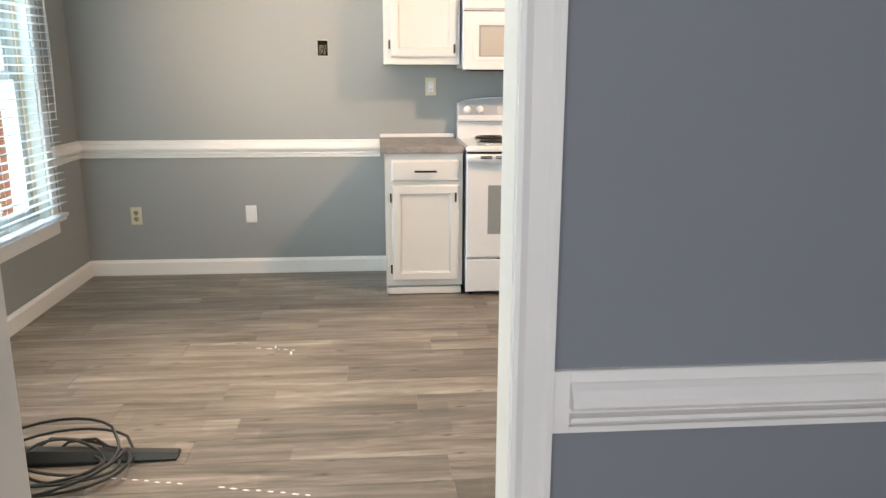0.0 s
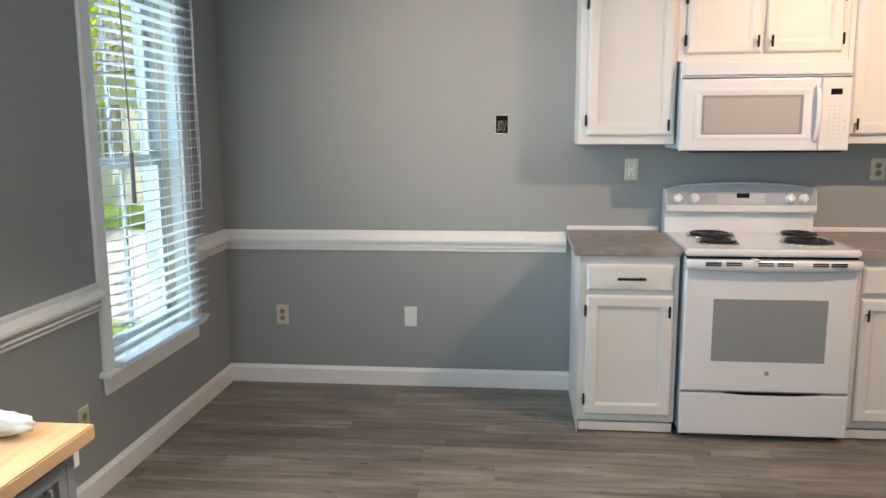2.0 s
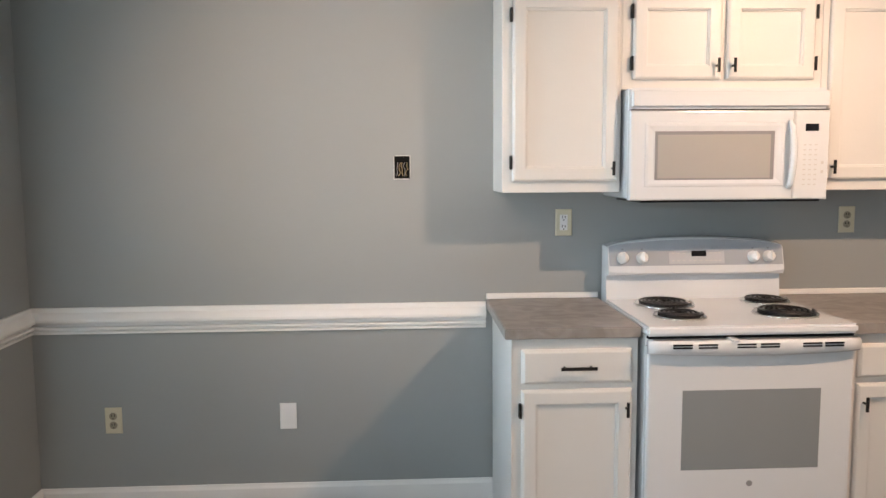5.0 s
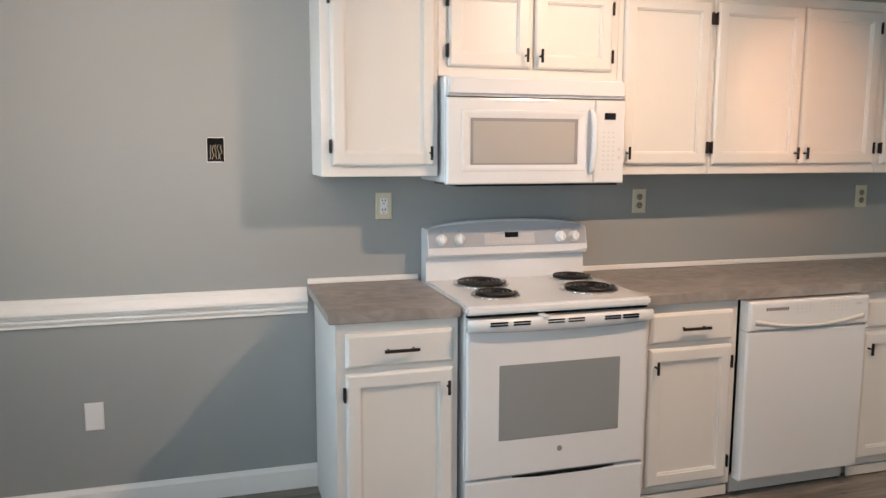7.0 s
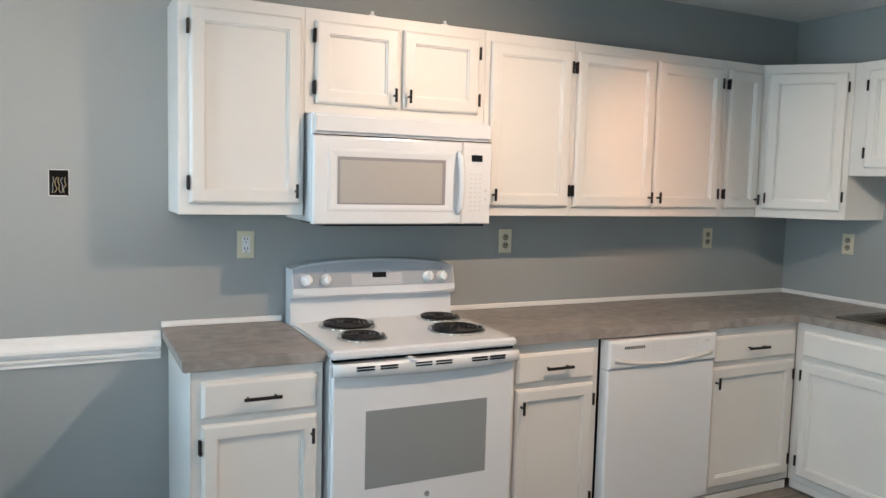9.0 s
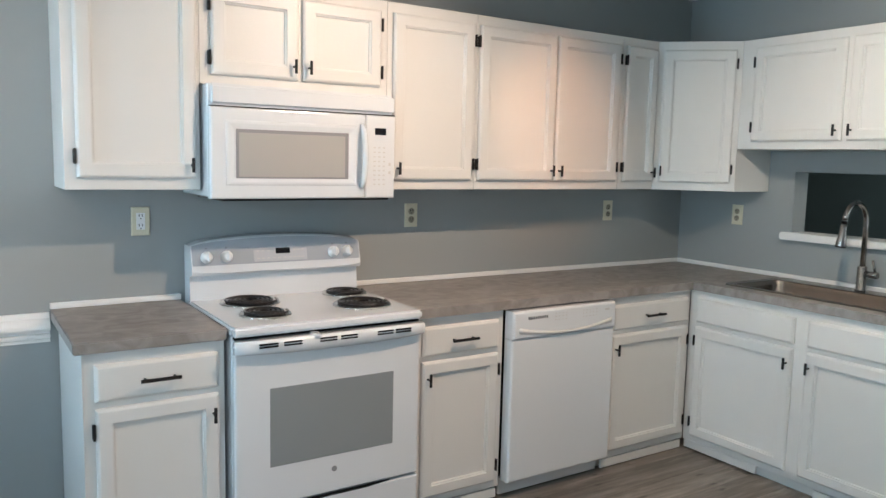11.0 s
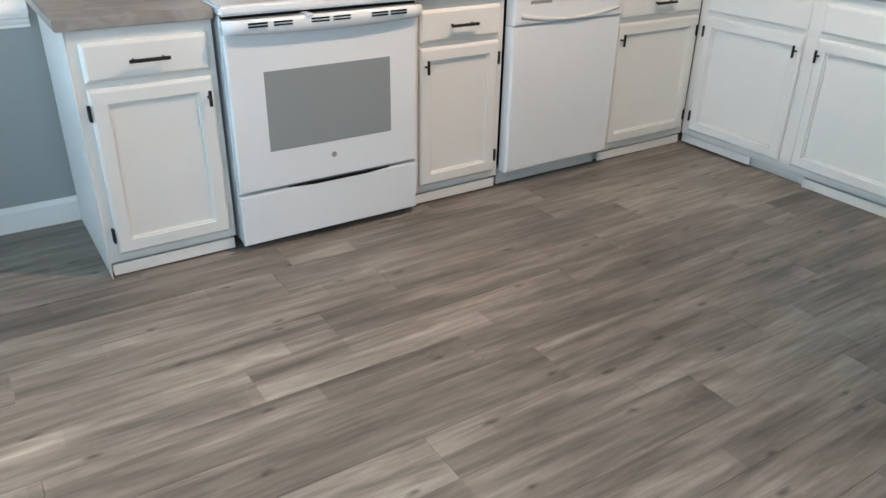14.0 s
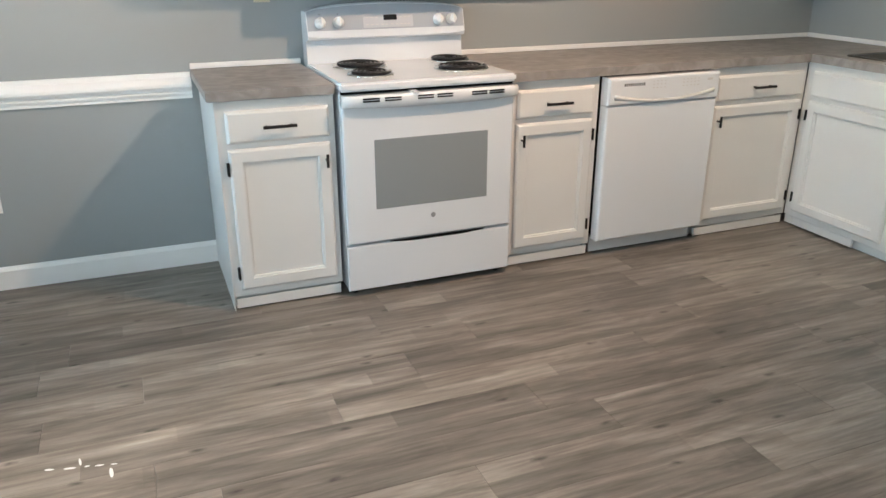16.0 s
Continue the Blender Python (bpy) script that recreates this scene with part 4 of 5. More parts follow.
    for k in range(n + 1):
        u = k / n
        x = xa + 0.002 + (xb - xa - 0.004) * u
        arch = 0.028 * (1 - (2 * u - 1) ** 2) ** 0.8 if 0 < u < 1 else 0
        e = 0.010 * (2 * u - 1) ** 8
        prof = [(4.885, 0.90), (4.800, 0.915), (4.812, 1.022), (4.776, 1.028), (4.768, 1.036 + e), (4.772, 1.066), (4.7929, 1.152 + arch - e), (4.806, 1.158 + arch - e), (4.885, 1.158 + arch - e)]
        rows.append([bg.verts.new((x, y, z)) for y, z in prof])
    m9 = len(rows[0])
    for a, b in zip(rows, rows[1:]):
        for i in range(m9):
            bg.faces.new((a[i], a[(i + 1) % m9], b[(i + 1) % m9], b[i]))
    bg.faces.new(rows[0])
    bg.faces.new(rows[-1])
    p("backguard", bg, ENAMEL, label="white backguard with an arched top")
    slope = math.degrees(math.atan2(0.018, 0.074))
    # control strip, sits on the sloping face
    cp = bmesh.new()
    n = 16
    rows = []
    for k in range(n + 1):
        u = k / n
        x = xa + 0.006 + (xb - xa - 0.012) * u
        arch = 0.027 * (1 - (2 * u - 1) ** 2) ** 0.8 if 0 < u < 1 else 0
        rows.append([cp.verts.new(q) for q in ((x, 4.7705, 1.068), (x, 4.7913, 1.150 + arch), (x, 4.7933, 1.150 + arch), (x, 4.7725, 1.068))])
    for a, b in zip(rows, rows[1:]):
        for i in range(4):
            cp.faces.new((a[i], a[(i + 1) % 4], b[(i + 1) % 4], b[i]))
    cp.faces.new(rows[0])
    cp.faces.new(rows[-1])
    p("control_panel", cp, PANELGREY, label="pale grey control panel strip")
    face = c @ pose(0.768, 4.7693, 1.068, -slope)
    part("touch_panel", rings(0.24, 0.066, [(0, 0), (0, 0.001), (0.001, 0.0015)]), TOUCH, r, "pale grey touch panel", m=face @ pose(-0.12, 0, 0.006))
    part("clock", rings(0.064, 0.024, [(0, 0), (0, 0.001), (0.0005, 0.0012)]), DISPLAY, r, "black clock display", m=face @ pose(-0.022, -0.0018, 0.038))
    mk = bmesh.new()
    for gx in (-0.10, -0.078, -0.055, -0.03, -0.008, 0.018, 0.042, 0.062, 0.082, 0.10):
        for gz in (0.018, 0.05):
            if gz > 0.03 and -0.04 < gx < 0.05:
                continue
            add_box(mk, (gx - 0.006, -0.0022, gz), (gx + 0.006, -0.0016, gz + 0.004))
    marks(mk, r, "grey unreadable button marks", face)
    for kx in (-0.318, -0.235, 0.245, 0.312):
        k = part("knob", lathe([(0.0, 0.0), (0.025, 0.0), (0.025, 0.004), (0.020, 0.010), (0.019, 0.026), (0.015, 0.030), (0, 0.030)], 22), WHITEPL, r, "white control knob", m=face @ pose(kx, -0.001, 0.034, 90), smooth=True)
        part("grip", box((-0.0045, -0.021, 0.028), (0.0045, 0.021, 0.038), 0.002), WHITEPL, k)
        tk = bmesh.new()
        add_box(tk, (kx - 0.004, -0.0018, 0.068), (kx + 0.004, -0.0012, 0.074))
        part("marking", tk, MARK, r, m=face)


cooker()


def microwave():
    mw = thing("microwave", 0.783, 4.70, 1.354, "white over-the-range microwave with a beige screened window", "microwave")
    c = Matrix.Translation((-0.783, -4.70, -1.354))
    xa, xb = 0.391, 1.172
    part("body", box((xa, 4.535, 1.362), (xb, 4.8975, 1.7835), 0.004), ENAMEL, mw, m=c)
    part("vent_strip", box((xa, 4.505, 1.703), (xb, 4.5345, 1.7835), 0.012, 3), ENAMEL, mw, "white rounded vent strip", m=c)
    d = part("door", rings(0.640, 0.343, [(0, 0), (0, 0.022), (0.004, 0.030), (0.008, 0.031)]), ENAMEL, mw, m=c @ pose(xa, 4.5345, 1.356))
    part("window_surround", rings(0.545, 0.243, [(0, 0), (0.002, 0.004), (0.012, 0.005), (0.030, 0.001), (0.032, 0.0005)]), ENAMEL, d, m=pose(0.058, -0.0311, 0.052))
    # shadow of the recessed window edge, painted as a flat grey ring
    part("window_bezel", rings(0.465, 0.185, [(0, 0), (0, 0.0012), (0.001, 0.0014)]), MARK, d, "grey ring for the shadow inside the window recess", m=pose(0.097, -0.0325, 0.078))
    part("window", rings(0.440, 0.166, [(0, 0), (0, 0.0008), (0.001, 0.0012)]), MWGLASS, d, "beige screened window", m=pose(0.107, -0.0340, 0.084))
    # the slit's shade is put in as a near-black filler
    part("gap", box((xa + 0.004, 4.5062, 1.6995), (xb - 0.004, 4.534, 1.7025)), DARK, mw, "dark strip for the shade under the vent strip", m=c)
    hp = []
    for k in range(11):
        u = k / 10
        hp.append((0.0, -0.012 - 0.034 * math.sin(math.pi * u) ** 0.6, 0.255 * u))
    part("handle", tube(hp, [0.009] + [0.012] * 9 + [0.009], 10), ENAMEL, d, "bowed vertical handle", m=pose(0.622, -0.024, 0.045), smooth=True)
    q = part("control_panel", rings(xb - xa - 0.642, 0.343, [(0, 0), (0, 0.022), (0.004, 0.029), (0.008, 0.030)]), ENAMEL, mw, m=c @ pose(xa + 0.642, 4.5345, 1.356))
    part("display", rings(0.052, 0.028, [(0, 0), (0, 0.001), (0.0005, 0.0012)]), DISPLAY, q, "black display", m=pose(0.042, -0.0300, 0.262))
    mk = bmesh.new()
    for i in range(3):
        for j in range(9):
            gx, gz = 0.036 + i * 0.022, 0.055 + j * 0.019
            add_box(mk, (gx, -0.0308, gz), (gx + 0.011, -0.0302, gz + 0.0045))
    for gz in (0.10, 0.135):
        add_box(mk, (0.108, -0.0308, gz), (0.118, -0.0302, gz + 0.012))
    marks(mk, q, "grey unreadable keypad marks")
    bt = bmesh.new()
    add_box(bt, (xa + 0.05, 4.525, 1.347), (xb - 0.02, 4.86, 1.3615))
    part("grease_filter", bt, BLACK, mw, "dark underside with filters", m=c)


microwave()


def dishwasher():
    xa, xb = 1.624, 2.243
    d = thing("dishwasher", (xa + xb) / 2, 4.56, 0, "white built-in dishwasher with a curved control fascia", "dishwasher")
    c = Matrix.Translation((-(xa + xb) / 2, -4.56, 0))
    part("body", box((xa + 0.004, 4.29, 0.10), (xb - 0.004, 4.88, 0.870), 0.003), DARK, d, "dark tub behind the door", m=c)
    part("door", rings(xb - xa, 0.655, [(0, 0), (0, 0.045), (0.005, 0.054), (0.012, 0.055)]), ENAMEL, d, m=c @ pose(xa, 4.2895, 0.085))
    part("fascia", rings(xb - xa, 0.126, [(0, 0), (0, 0.05), (0.006, 0.062), (0.014, 0.064)]), ENAMEL, d, "white control fascia", m=c @ pose(xa, 4.2895, 0.742))
    cv = bmesh.new()
    n = 16
    rows = []
    for k in range(n + 1):
        u = k / n
        x = xa + 0.03 + (xb - xa - 0.06) * u
        dz = 0.034 * (1 - (2 * u - 1) ** 2)
        rows.append([cv.verts.new(q) for q in ((x, 4.2245, 0.796 - dz), (x, 4.2175, 0.786 - dz), (x, 4.2245, 0.770 - dz * 0.6), (x, 4.2300, 0.776 - dz * 0.8))])
    for a, b in zip(rows, rows[1:]):
        for i in range(4):
            cv.faces.new((a[i], a[(i + 1) % 4], b[(i + 1) % 4], b[i]))
    cv.faces.new(rows[0])
    cv.faces.new(rows[-1])
    part("handle_lip", cv, CAB, d, "curved lip below the controls", m=c, smooth=True)
    vt = bmesh.new()
    for k in range(11):
        add_box(vt, (xa + 0.080 + k * 0.0105, 4.2243, 0.828), (xa + 0.085 + k * 0.0105, 4.2262, 0.841))
    part("vent", vt, DARK, d, "short row of dark vent slots", m=c)
    mk = bmesh.new()
    for k in (0, 1, 2, 3, 8, 9, 10, 11, 12):
        for z in (0.812, 0.828, 0.842):
            add_box(mk, (xa + 0.235 + k * 0.021, 4.2243, z), (xa + 0.243 + k * 0.021, 4.2262, z + 0.004))
    add_box(mk, (xb - 0.075, 4.2243, 0.832), (xb - 0.045, 4.2262, 0.842))
    marks(mk, d, "grey unreadable marks and an oval badge", c)
    part("toe_plate", box((xa + 0.006, 4.31, 0.004), (xb - 0.006, 4.325, 0.084), 0.002), CAB, d, "grey-white toe plate", m=c)


dishwasher()


# electrical plates
SOCKET = material("aged_socket", (0.30, 0.27, 0.20), 0.45, vary=0.05, bump=0.0)


def outlet(x, y, z, rz, mat, label, blank=False, decora=False, tilt=0):
    o = thing("outlet", x, y, z, label, "outlet", "", rz)
    o.matrix_basis = pose(x, y, z, 0, tilt, rz)
    part("plate", rings(0.072, 0.116, [(0, 0), (0, 0.003), (0.003, 0.005), (0.004, 0.0055)]), mat, o, m=pose(-0.036, 0, -0.058))
    if blank:
        return
    if decora:
        part("receptacle", rings(0.034, 0.068, [(0, 0), (0, 0.0015), (0.001, 0.002)]), WHITEPL, o, "white rectangular receptacle", m=pose(-0.017, -0.0052, -0.034))
    for s in (-0.02, 0.02):
        if not decora:
            part("socket", lathe([(0, 0), (0.0165, 0), (0.0165, 0.0025), (0, 0.0025)], 16), SOCKET, o, m=pose(0, -0.0055, s, 90))
        sl = bmesh.new()
        for dx in (-0.006, 0.006):
            add_box(sl, (dx - 0.0014, -0.0090, s - 0.001), (dx + 0.0014, -0.0070, s + 0.009))
        tube([(0, -0.0090, s - 0.009), (0, -0.0070, s - 0.009)], 0.0026, 6, sl)
        part("slot", sl, DARK, o)


outlet(-1.742, YB - 0.001, 0.405, 0, IVORY, "ivory duplex outlet low on the grey wall")
outlet(-0.990, YB - 0.001, 0.408, 0, WHITEPL, "blank white cover plate low on the grey wall", blank=True)
outlet(0.221, YB - 0.001, 1.247, 0, IVORY, "ivory plate with a white outlet above the end worktop", decora=True)
outlet(1.486, YB - 0.001, 1.247, 0, IVORY, "ivory duplex outlet above the worktop beside the range")
outlet(2.825, YB - 0.001, 1.250, 0, IVORY, "ivory duplex outlet above the worktop near the corner")
outlet(X1 - 0.001, 4.478, 1.243, -90, IVORY, "ivory duplex outlet beside the pass-through")
outlet(X0 + 0.001, 3.37, 0.345, 90, IVORY, "ivory duplex outlet under the chair rail beside the window")


def open_box():
    o = thing("junction_box", -0.478, YB - 0.001, 1.49, "open wall box with loose wires, no cover plate", "junction box")
    fr = bmesh.new()
    w, h = 0.03, 0.045
    add_box(fr, (-w - 0.003, -0.002, -h - 0.003), (-w, 0.0, h + 0.003))
    add_box(fr, (w, -0.002, -h - 0.003), (w + 0.003, 0.0, h + 0.003))
    add_box(fr, (-w, -0.002, h), (w, 0.0, h + 0.003))
    add_box(fr, (-w, -0.002, -h - 0.003), (w, 0.0, -h))
    part("box_rim", fr, BLACK, o)
    cut = bmesh.new()
    for lo, hi in (((-0.035, -0.0012, -0.050), (-0.0335, 0, 0.046)), ((0.0335, -0.0012, -0.044), (0.0348, 0, 0.050)), ((-0.028, -0.0012, 0.0485), (0.033, 0, 0.0502)), ((-0.033, -0.0012, -0.051), (0.026, 0, -0.0485))):
        add_box(cut, lo, hi)
    part("plaster_edge", cut, TRIM, o, "ragged pale plaster edge")
    part("back", box((-w, -0.0012, -h), (w, -0.0002, h)), DARK, o)
    rnd = random.Random(3)
    for k in range(5):
        x = -0.02 + k * 0.01
        pts = [(x + rnd.uniform(-0.006, 0.006), -0.004 - 0.006 * math.sin(j), -0.038 + j * 0.015) for j in range(6)]
        part("wire", tube(pts, 0.0016, 6), WIRE if k % 3 else MARK, o, "loose insulated wire")


open_box()


# ceiling fan
def ceiling_fan():
    FX, FY = -0.868, 3.23
    f = thing("ceiling_fan", FX, FY, H, "brushed-nickel ceiling fan, three curved maple blades, spiral of spotlights", "ceiling fan")
    def p(name, bm, mat, label="", smooth=True, m=None, parent=f):
        return part(name, bm, mat, parent, label, m=m, smooth=smooth)
    p("canopy", lathe([(0, 0), (0.065, 0), (0.062, -0.02), (0.03, -0.04), (0, -0.04)], 28), NICKEL, "nickel ceiling canopy")
    p("rod", tube([(0, 0, -0.035), (0, 0, -0.128)], 0.013, 12), NICKEL, "nickel down rod")
    p("housing", lathe([(0, -0.118), (0.025, -0.12), (0.065, -0.132), (0.105, -0.152), (0.122, -0.172), (0.118, -0.186), (0.08, -0.198), (0, -0.198)], 36), BRONZE, "shallow antique-brass motor dome")
    p("motor", lathe([(0, -0.195), (0.066, -0.195), (0.064, -0.215), (0.046, -0.232), (0, -0.232)], 28), NICKEL)
    p("switch_housing", lathe([(0, -0.226), (0.040, -0.228), (0.044, -0.235), (0.042, -0.298), (0.036, -0.306), (0, -0.306)], 28), NICKEL)
    sc = bmesh.new()
    for k in range(6):
        a = k * math.pi / 3
        tube([(0.038 * math.cos(a), 0.038 * math.sin(a), -0.262), (0.050 * math.cos(a), 0.050 * math.sin(a), -0.262)], 0.004, 6, sc)
    p("screw", sc, CHROME)
    # blade, grows along +x
    bl = bmesh.new()
    n = 48
    rows = []
    for k in range(n + 1):
        u = k / n
        x = 0.070 + 0.635 * u
        w = 0.038 + 0.060 * math.sin(math.pi * min(1, u * 0.86 + 0.10)) ** 0.8
        if u > 0.88:
            w *= math.sqrt(max(0.02, 1 - ((u - 0.88) / 0.125) ** 2))
        cy = -0.060 * math.sin(math.pi * u) + 0.13 * u * u
        zz = 0.004 * math.sin(math.pi * u)
        tilt = -0.25
        row = []
        for s, dz in ((-1, 0.003), (0, 0.004), (1, 0.003), (1, -0.003), (0, -0.004), (-1, -0.003)):
            row.append(bl.verts.new((x, cy + s * w, zz + dz + s * w * tilt)))
        rows.append(row)
    for a, b in zip(rows, rows[1:]):
        for i in range(6):
            bl.faces.new((a[i], a[(i + 1) % 6], b[(i + 1) % 6], b[i]))
    bl.faces.new(rows[0])
    bl.faces.new(rows[-1][::-1])
    ir = bmesh.new()
    add_box(ir, (0.05, -0.012, -0.020), (0.100, 0.012, -0.014), 0.002)
    add_box(ir, (0.092, -0.020, -0.020), (0.178, 0.024, -0.008), 0.0055, 3)
    first = None
    for az in BLADES:
        m = pose(0, 0, -0.222, 0, 0, az)
        if first is None:
            first = p("blade", bl, BLADE, "curved maple blade", m=m, smooth=False)
            first2 = part("blade_iron", ir, NICKEL, first)
        else:
            o = new("blade", first.data)
            o.parent, o.matrix_basis = f, m
            o["label"] = "curved maple blade"
            q = new("blade_iron", first2.data)
            q.parent = o
    # spiral bar
    keys = ((112, 0.030, -0.268), (96, 0.115, -0.277), (60, 0.142, -0.298), (30, 0.150, -0.318), (0, 0.152, -0.332), (-45, 0.148, -0.326), (-103, 0.146, -0.339), (-167, 0.142, -0.354), (-235, 0.142, -0.354), (-297, 0.142, -0.354))
    sp = []
    for (a0, r0, z0), (a1, r1, z1) in zip(keys, keys[1:]):
        n = max(2, int(abs(a1 - a0) / 7))
        for k in range(n):
            u = k / n
            a, r = radians(a0 + (a1 - a0) * u), r0 + (r1 - r0) * u
            sp.append((r * math.cos(a), r * math.sin(a), z0 + (z1 - z0) * u))
    sp.append((0.142 * math.cos(radians(-297)), 0.142 * math.sin(radians(-297)), -0.354))
    p("light_bar", tube(sp, 0.0075, 10), NICKEL, "spiral nickel light bar")
    lo = Vector((FX, FY, H))
    for (bx, by, bz), d, lit in (((-0.703, 3.208, 2.085), (-0.10, -0.38, -1.0), True), ((-0.953, 3.123, 2.055), (-0.45, -0.25, -1.0), True), ((-0.865, 3.38, 2.055), (0.30, 0.95, -0.75), True)):
        b = Vector((bx, by, bz)) - lo
        d = Vector(d).normalized()
        rot = d.to_track_quat("Z", "Y").to_matrix().to_4x4()
        m = Matrix.Translation(b) @ rot
        h = p("spotlight", lathe([(0, -0.098), (0.005, -0.096), (0.013, -0.075), (0.021, -0.050), (0.026, -0.032), (0.0285, -0.024), (0.0255, -0.0225), (0.0255, -0.0185), (0.0295, -0.017), (0.0265, -0.0155), (0.0265, -0.0115), (0.0305, -0.010), (0.0275, -0.0085), (0.0275, -0.0045), (0.0315, -0.003), (0.0285, -0.0015), (0.0285, 0.0025), (0.0325, 0.004), (0.034, 0.024), (0.030, 0.024), (0.026, 0.004), (0, 0.004)], 24), NICKEL, "ribbed nickel spotlight head", m=m)
        part("bulb", lathe([(0, 0.003), (0.022, 0.003), (0.022, 0.008), (0, 0.010)], 20), BULB if lit else WHITEPL, h, "bulb")
        top = b - d * 0.03
        part("stem", tube([top, Vector((top.x * 0.95, top.y * 0.95, -0.345 if by < 3.3 else -0.354))], 0.006, 8), NICKEL, f)
    for px, py, ln, z0 in ((-0.877, 3.226, 1.953, 2.27), (-0.851, 3.235, 1.928, 2.27)):
        c = bmesh.new()
        tube([(px - FX, py - FY, z0 - H), (px - FX, py - FY, ln - H)], 0.0012, 5, c)
        z = z0
        while z > ln:
            c2 = bmesh.ops.create_icosphere(c, subdivisions=1, radius=0.0019, matrix=Matrix.Translation((px - FX, py - FY, z - H)))
            z -= 0.009
        ch = p("pull_chain", c, CHROME, "beaded pull chain")
        ring = []
        for k in range(19):
            a = 2 * math.pi * k / 18
            ring.append((px - FX + 0.012 * math.cos(a), py - FY, ln - 0.014 - H + 0.012 * math.sin(a)))
        rb = tube(ring, 0.0026, 6)
        tube([(px - FX - 0.010, py - FY, ln - 0.014 - H), (px - FX + 0.010, py - FY, ln - 0.014 - H)], 0.002, 5, rb)
        tube([(px - FX, py - FY, ln - 0.025 - H), (px - FX, py - FY, ln - 0.003 - H)], 0.002, 5, rb)
        part("fob", rb, BRONZE if px < -0.86 else CHROME, ch, "round pierced metal fob", smooth=True)


BLADES = (98, 201, 335)
ceiling_fan()


def kitchen_fixture():
    t = thing("ceiling_light", 1.45, 3.08, H, "brushed-nickel bar light with three warm spotlights", "ceiling light")
    part("canopy", lathe([(0, 0), (0.06, 0), (0.055, -0.025), (0, -0.03)], 24), NICKEL, t, smooth=True)
    part("bar", tube([(-0.05, -0.07, -0.045), (0.12, 0.03, -0.045), (0.3, 0.0, -0.045)], 0.009, 10), NICKEL, t, smooth=True)
    for x, y, aim in ((0.17, 0.04, (2.16, 4.575, 1.72)), (0.27, -0.08, (3.15, 3.35, 1.85)), (0.02, -0.13, (0.75, 1.7, 0.0))):
        b = Vector((x, y, -0.115))
        d = (Vector(aim) - (b + Vector((1.45, 3.08, H)))).normalized()
        m = Matrix.Translation(b) @ d.to_track_quat("Z", "Y").to_matrix().to_4x4()
        h = part("spotlight", lathe([(0, -0.085), (0.018, -0.055), (0.0262, -0.026), (0.030, -0.002), (0.031, 0.012), (0.028, 0.012), (0.024, 0.0), (0, 0.0)], 20), NICKEL, t, m=m, smooth=True)
        part("bulb", lathe([(0, 0.001), (0.022, 0.001), (0.022, 0.005), (0, 0.006)], 16), BULB, h)


kitchen_fixture()


# kitchen cart
def cart():
    x0, x1, y0, y1, zt = -1.90, -1.443, 1.52, 2.42, 0.737
    c = thing("kitchen_cart", (x0 + x1) / 2, (y0 + y1) / 2, 0, "blue-grey kitchen cart with a butcher-block top and panelled drawers", "kitchen cart")
    o = Matrix.Translation((-(x0 + x1) / 2, -(y0 + y1) / 2, 0))
    part("top", box((x0, y0, zt - 0.04), (x1, y1, zt), 0.004, 2), BUTCHER, c, "light butcher-block top", m=o)
    bx0, bx1, by0, by1 = x0 + 0.03, x1 - 0.03, y0 + 0.04, y1 - 0.05
    part("body", box((bx0 + 0.01, by0 + 0.01, 0.09), (bx1 - 0.012, by1 - 0.01, zt - 0.041)), CARTGREY, c, m=o)
    for px, py in ((bx0, by0), (bx1 - 0.04, by0), (bx0, by1 - 0.04), (bx1 - 0.04, by1 - 0.04)):
        part("leg", box((px, py, 0.0), (px + 0.04, py + 0.04, zt - 0.0405), 0.003), CARTGREY, c, m=o)
    w = (by1 - by0 - 0.09) / 2
    for k in range(2):
        ya = by0 + 0.043 + k * (w + 0.004)
        for z0, z1, nm in ((zt - 0.225, zt - 0.06, "drawer_front"), (0.10, zt - 0.235, "door")):
            d = part(nm, rings(w, z1 - z0, [(0, 0), (0, 0.014), (0.002, 0.016), (0.035, 0.016), (0.037, 0.008), (0.04, 0.008)]), CARTGREY, c, m=o @ pose(bx1 - 0.012, ya, z0, 0, 0, 90))
            hb = bmesh.new()
            h0 = (z1 - z0) / 2 - 0.03 if nm == "drawer_front" else z1 - z0 - 0.16
            add_box(hb, (w - 0.085, -0.026, h0), (w - 0.070, -0.018, h0 + 0.075), 0.003)
            add_box(hb, (w - 0.082, -0.019, h0 + 0.004), (w - 0.073, -0.008, h0 + 0.014))
            add_box(hb, (w - 0.082, -0.019, h0 + 0.06), (w - 0.073, -0.008, h0 + 0.07))
            part("pull", hb, CARTGREY, d, "grey painted pull")
    tb = bmesh.new()
    tube([(x1 - 0.06, by1 + 0.045, zt - 0.10), (x0 + 0.06, by1 + 0.045, zt - 0.10)], 0.012, 12, tb)
    part("towel_bar", tb, NICKEL, c, "round towel bar", m=o, smooth=True)
    for px in (x1 - 0.075, x0 + 0.055):
        part("bracket", box((px, by1 - 0.0, zt - 0.12), (px + 0.02, by1 + 0.062, zt - 0.055), 0.004), WHITEPL, c, "white towel bar bracket", m=o)
    return c


cart()


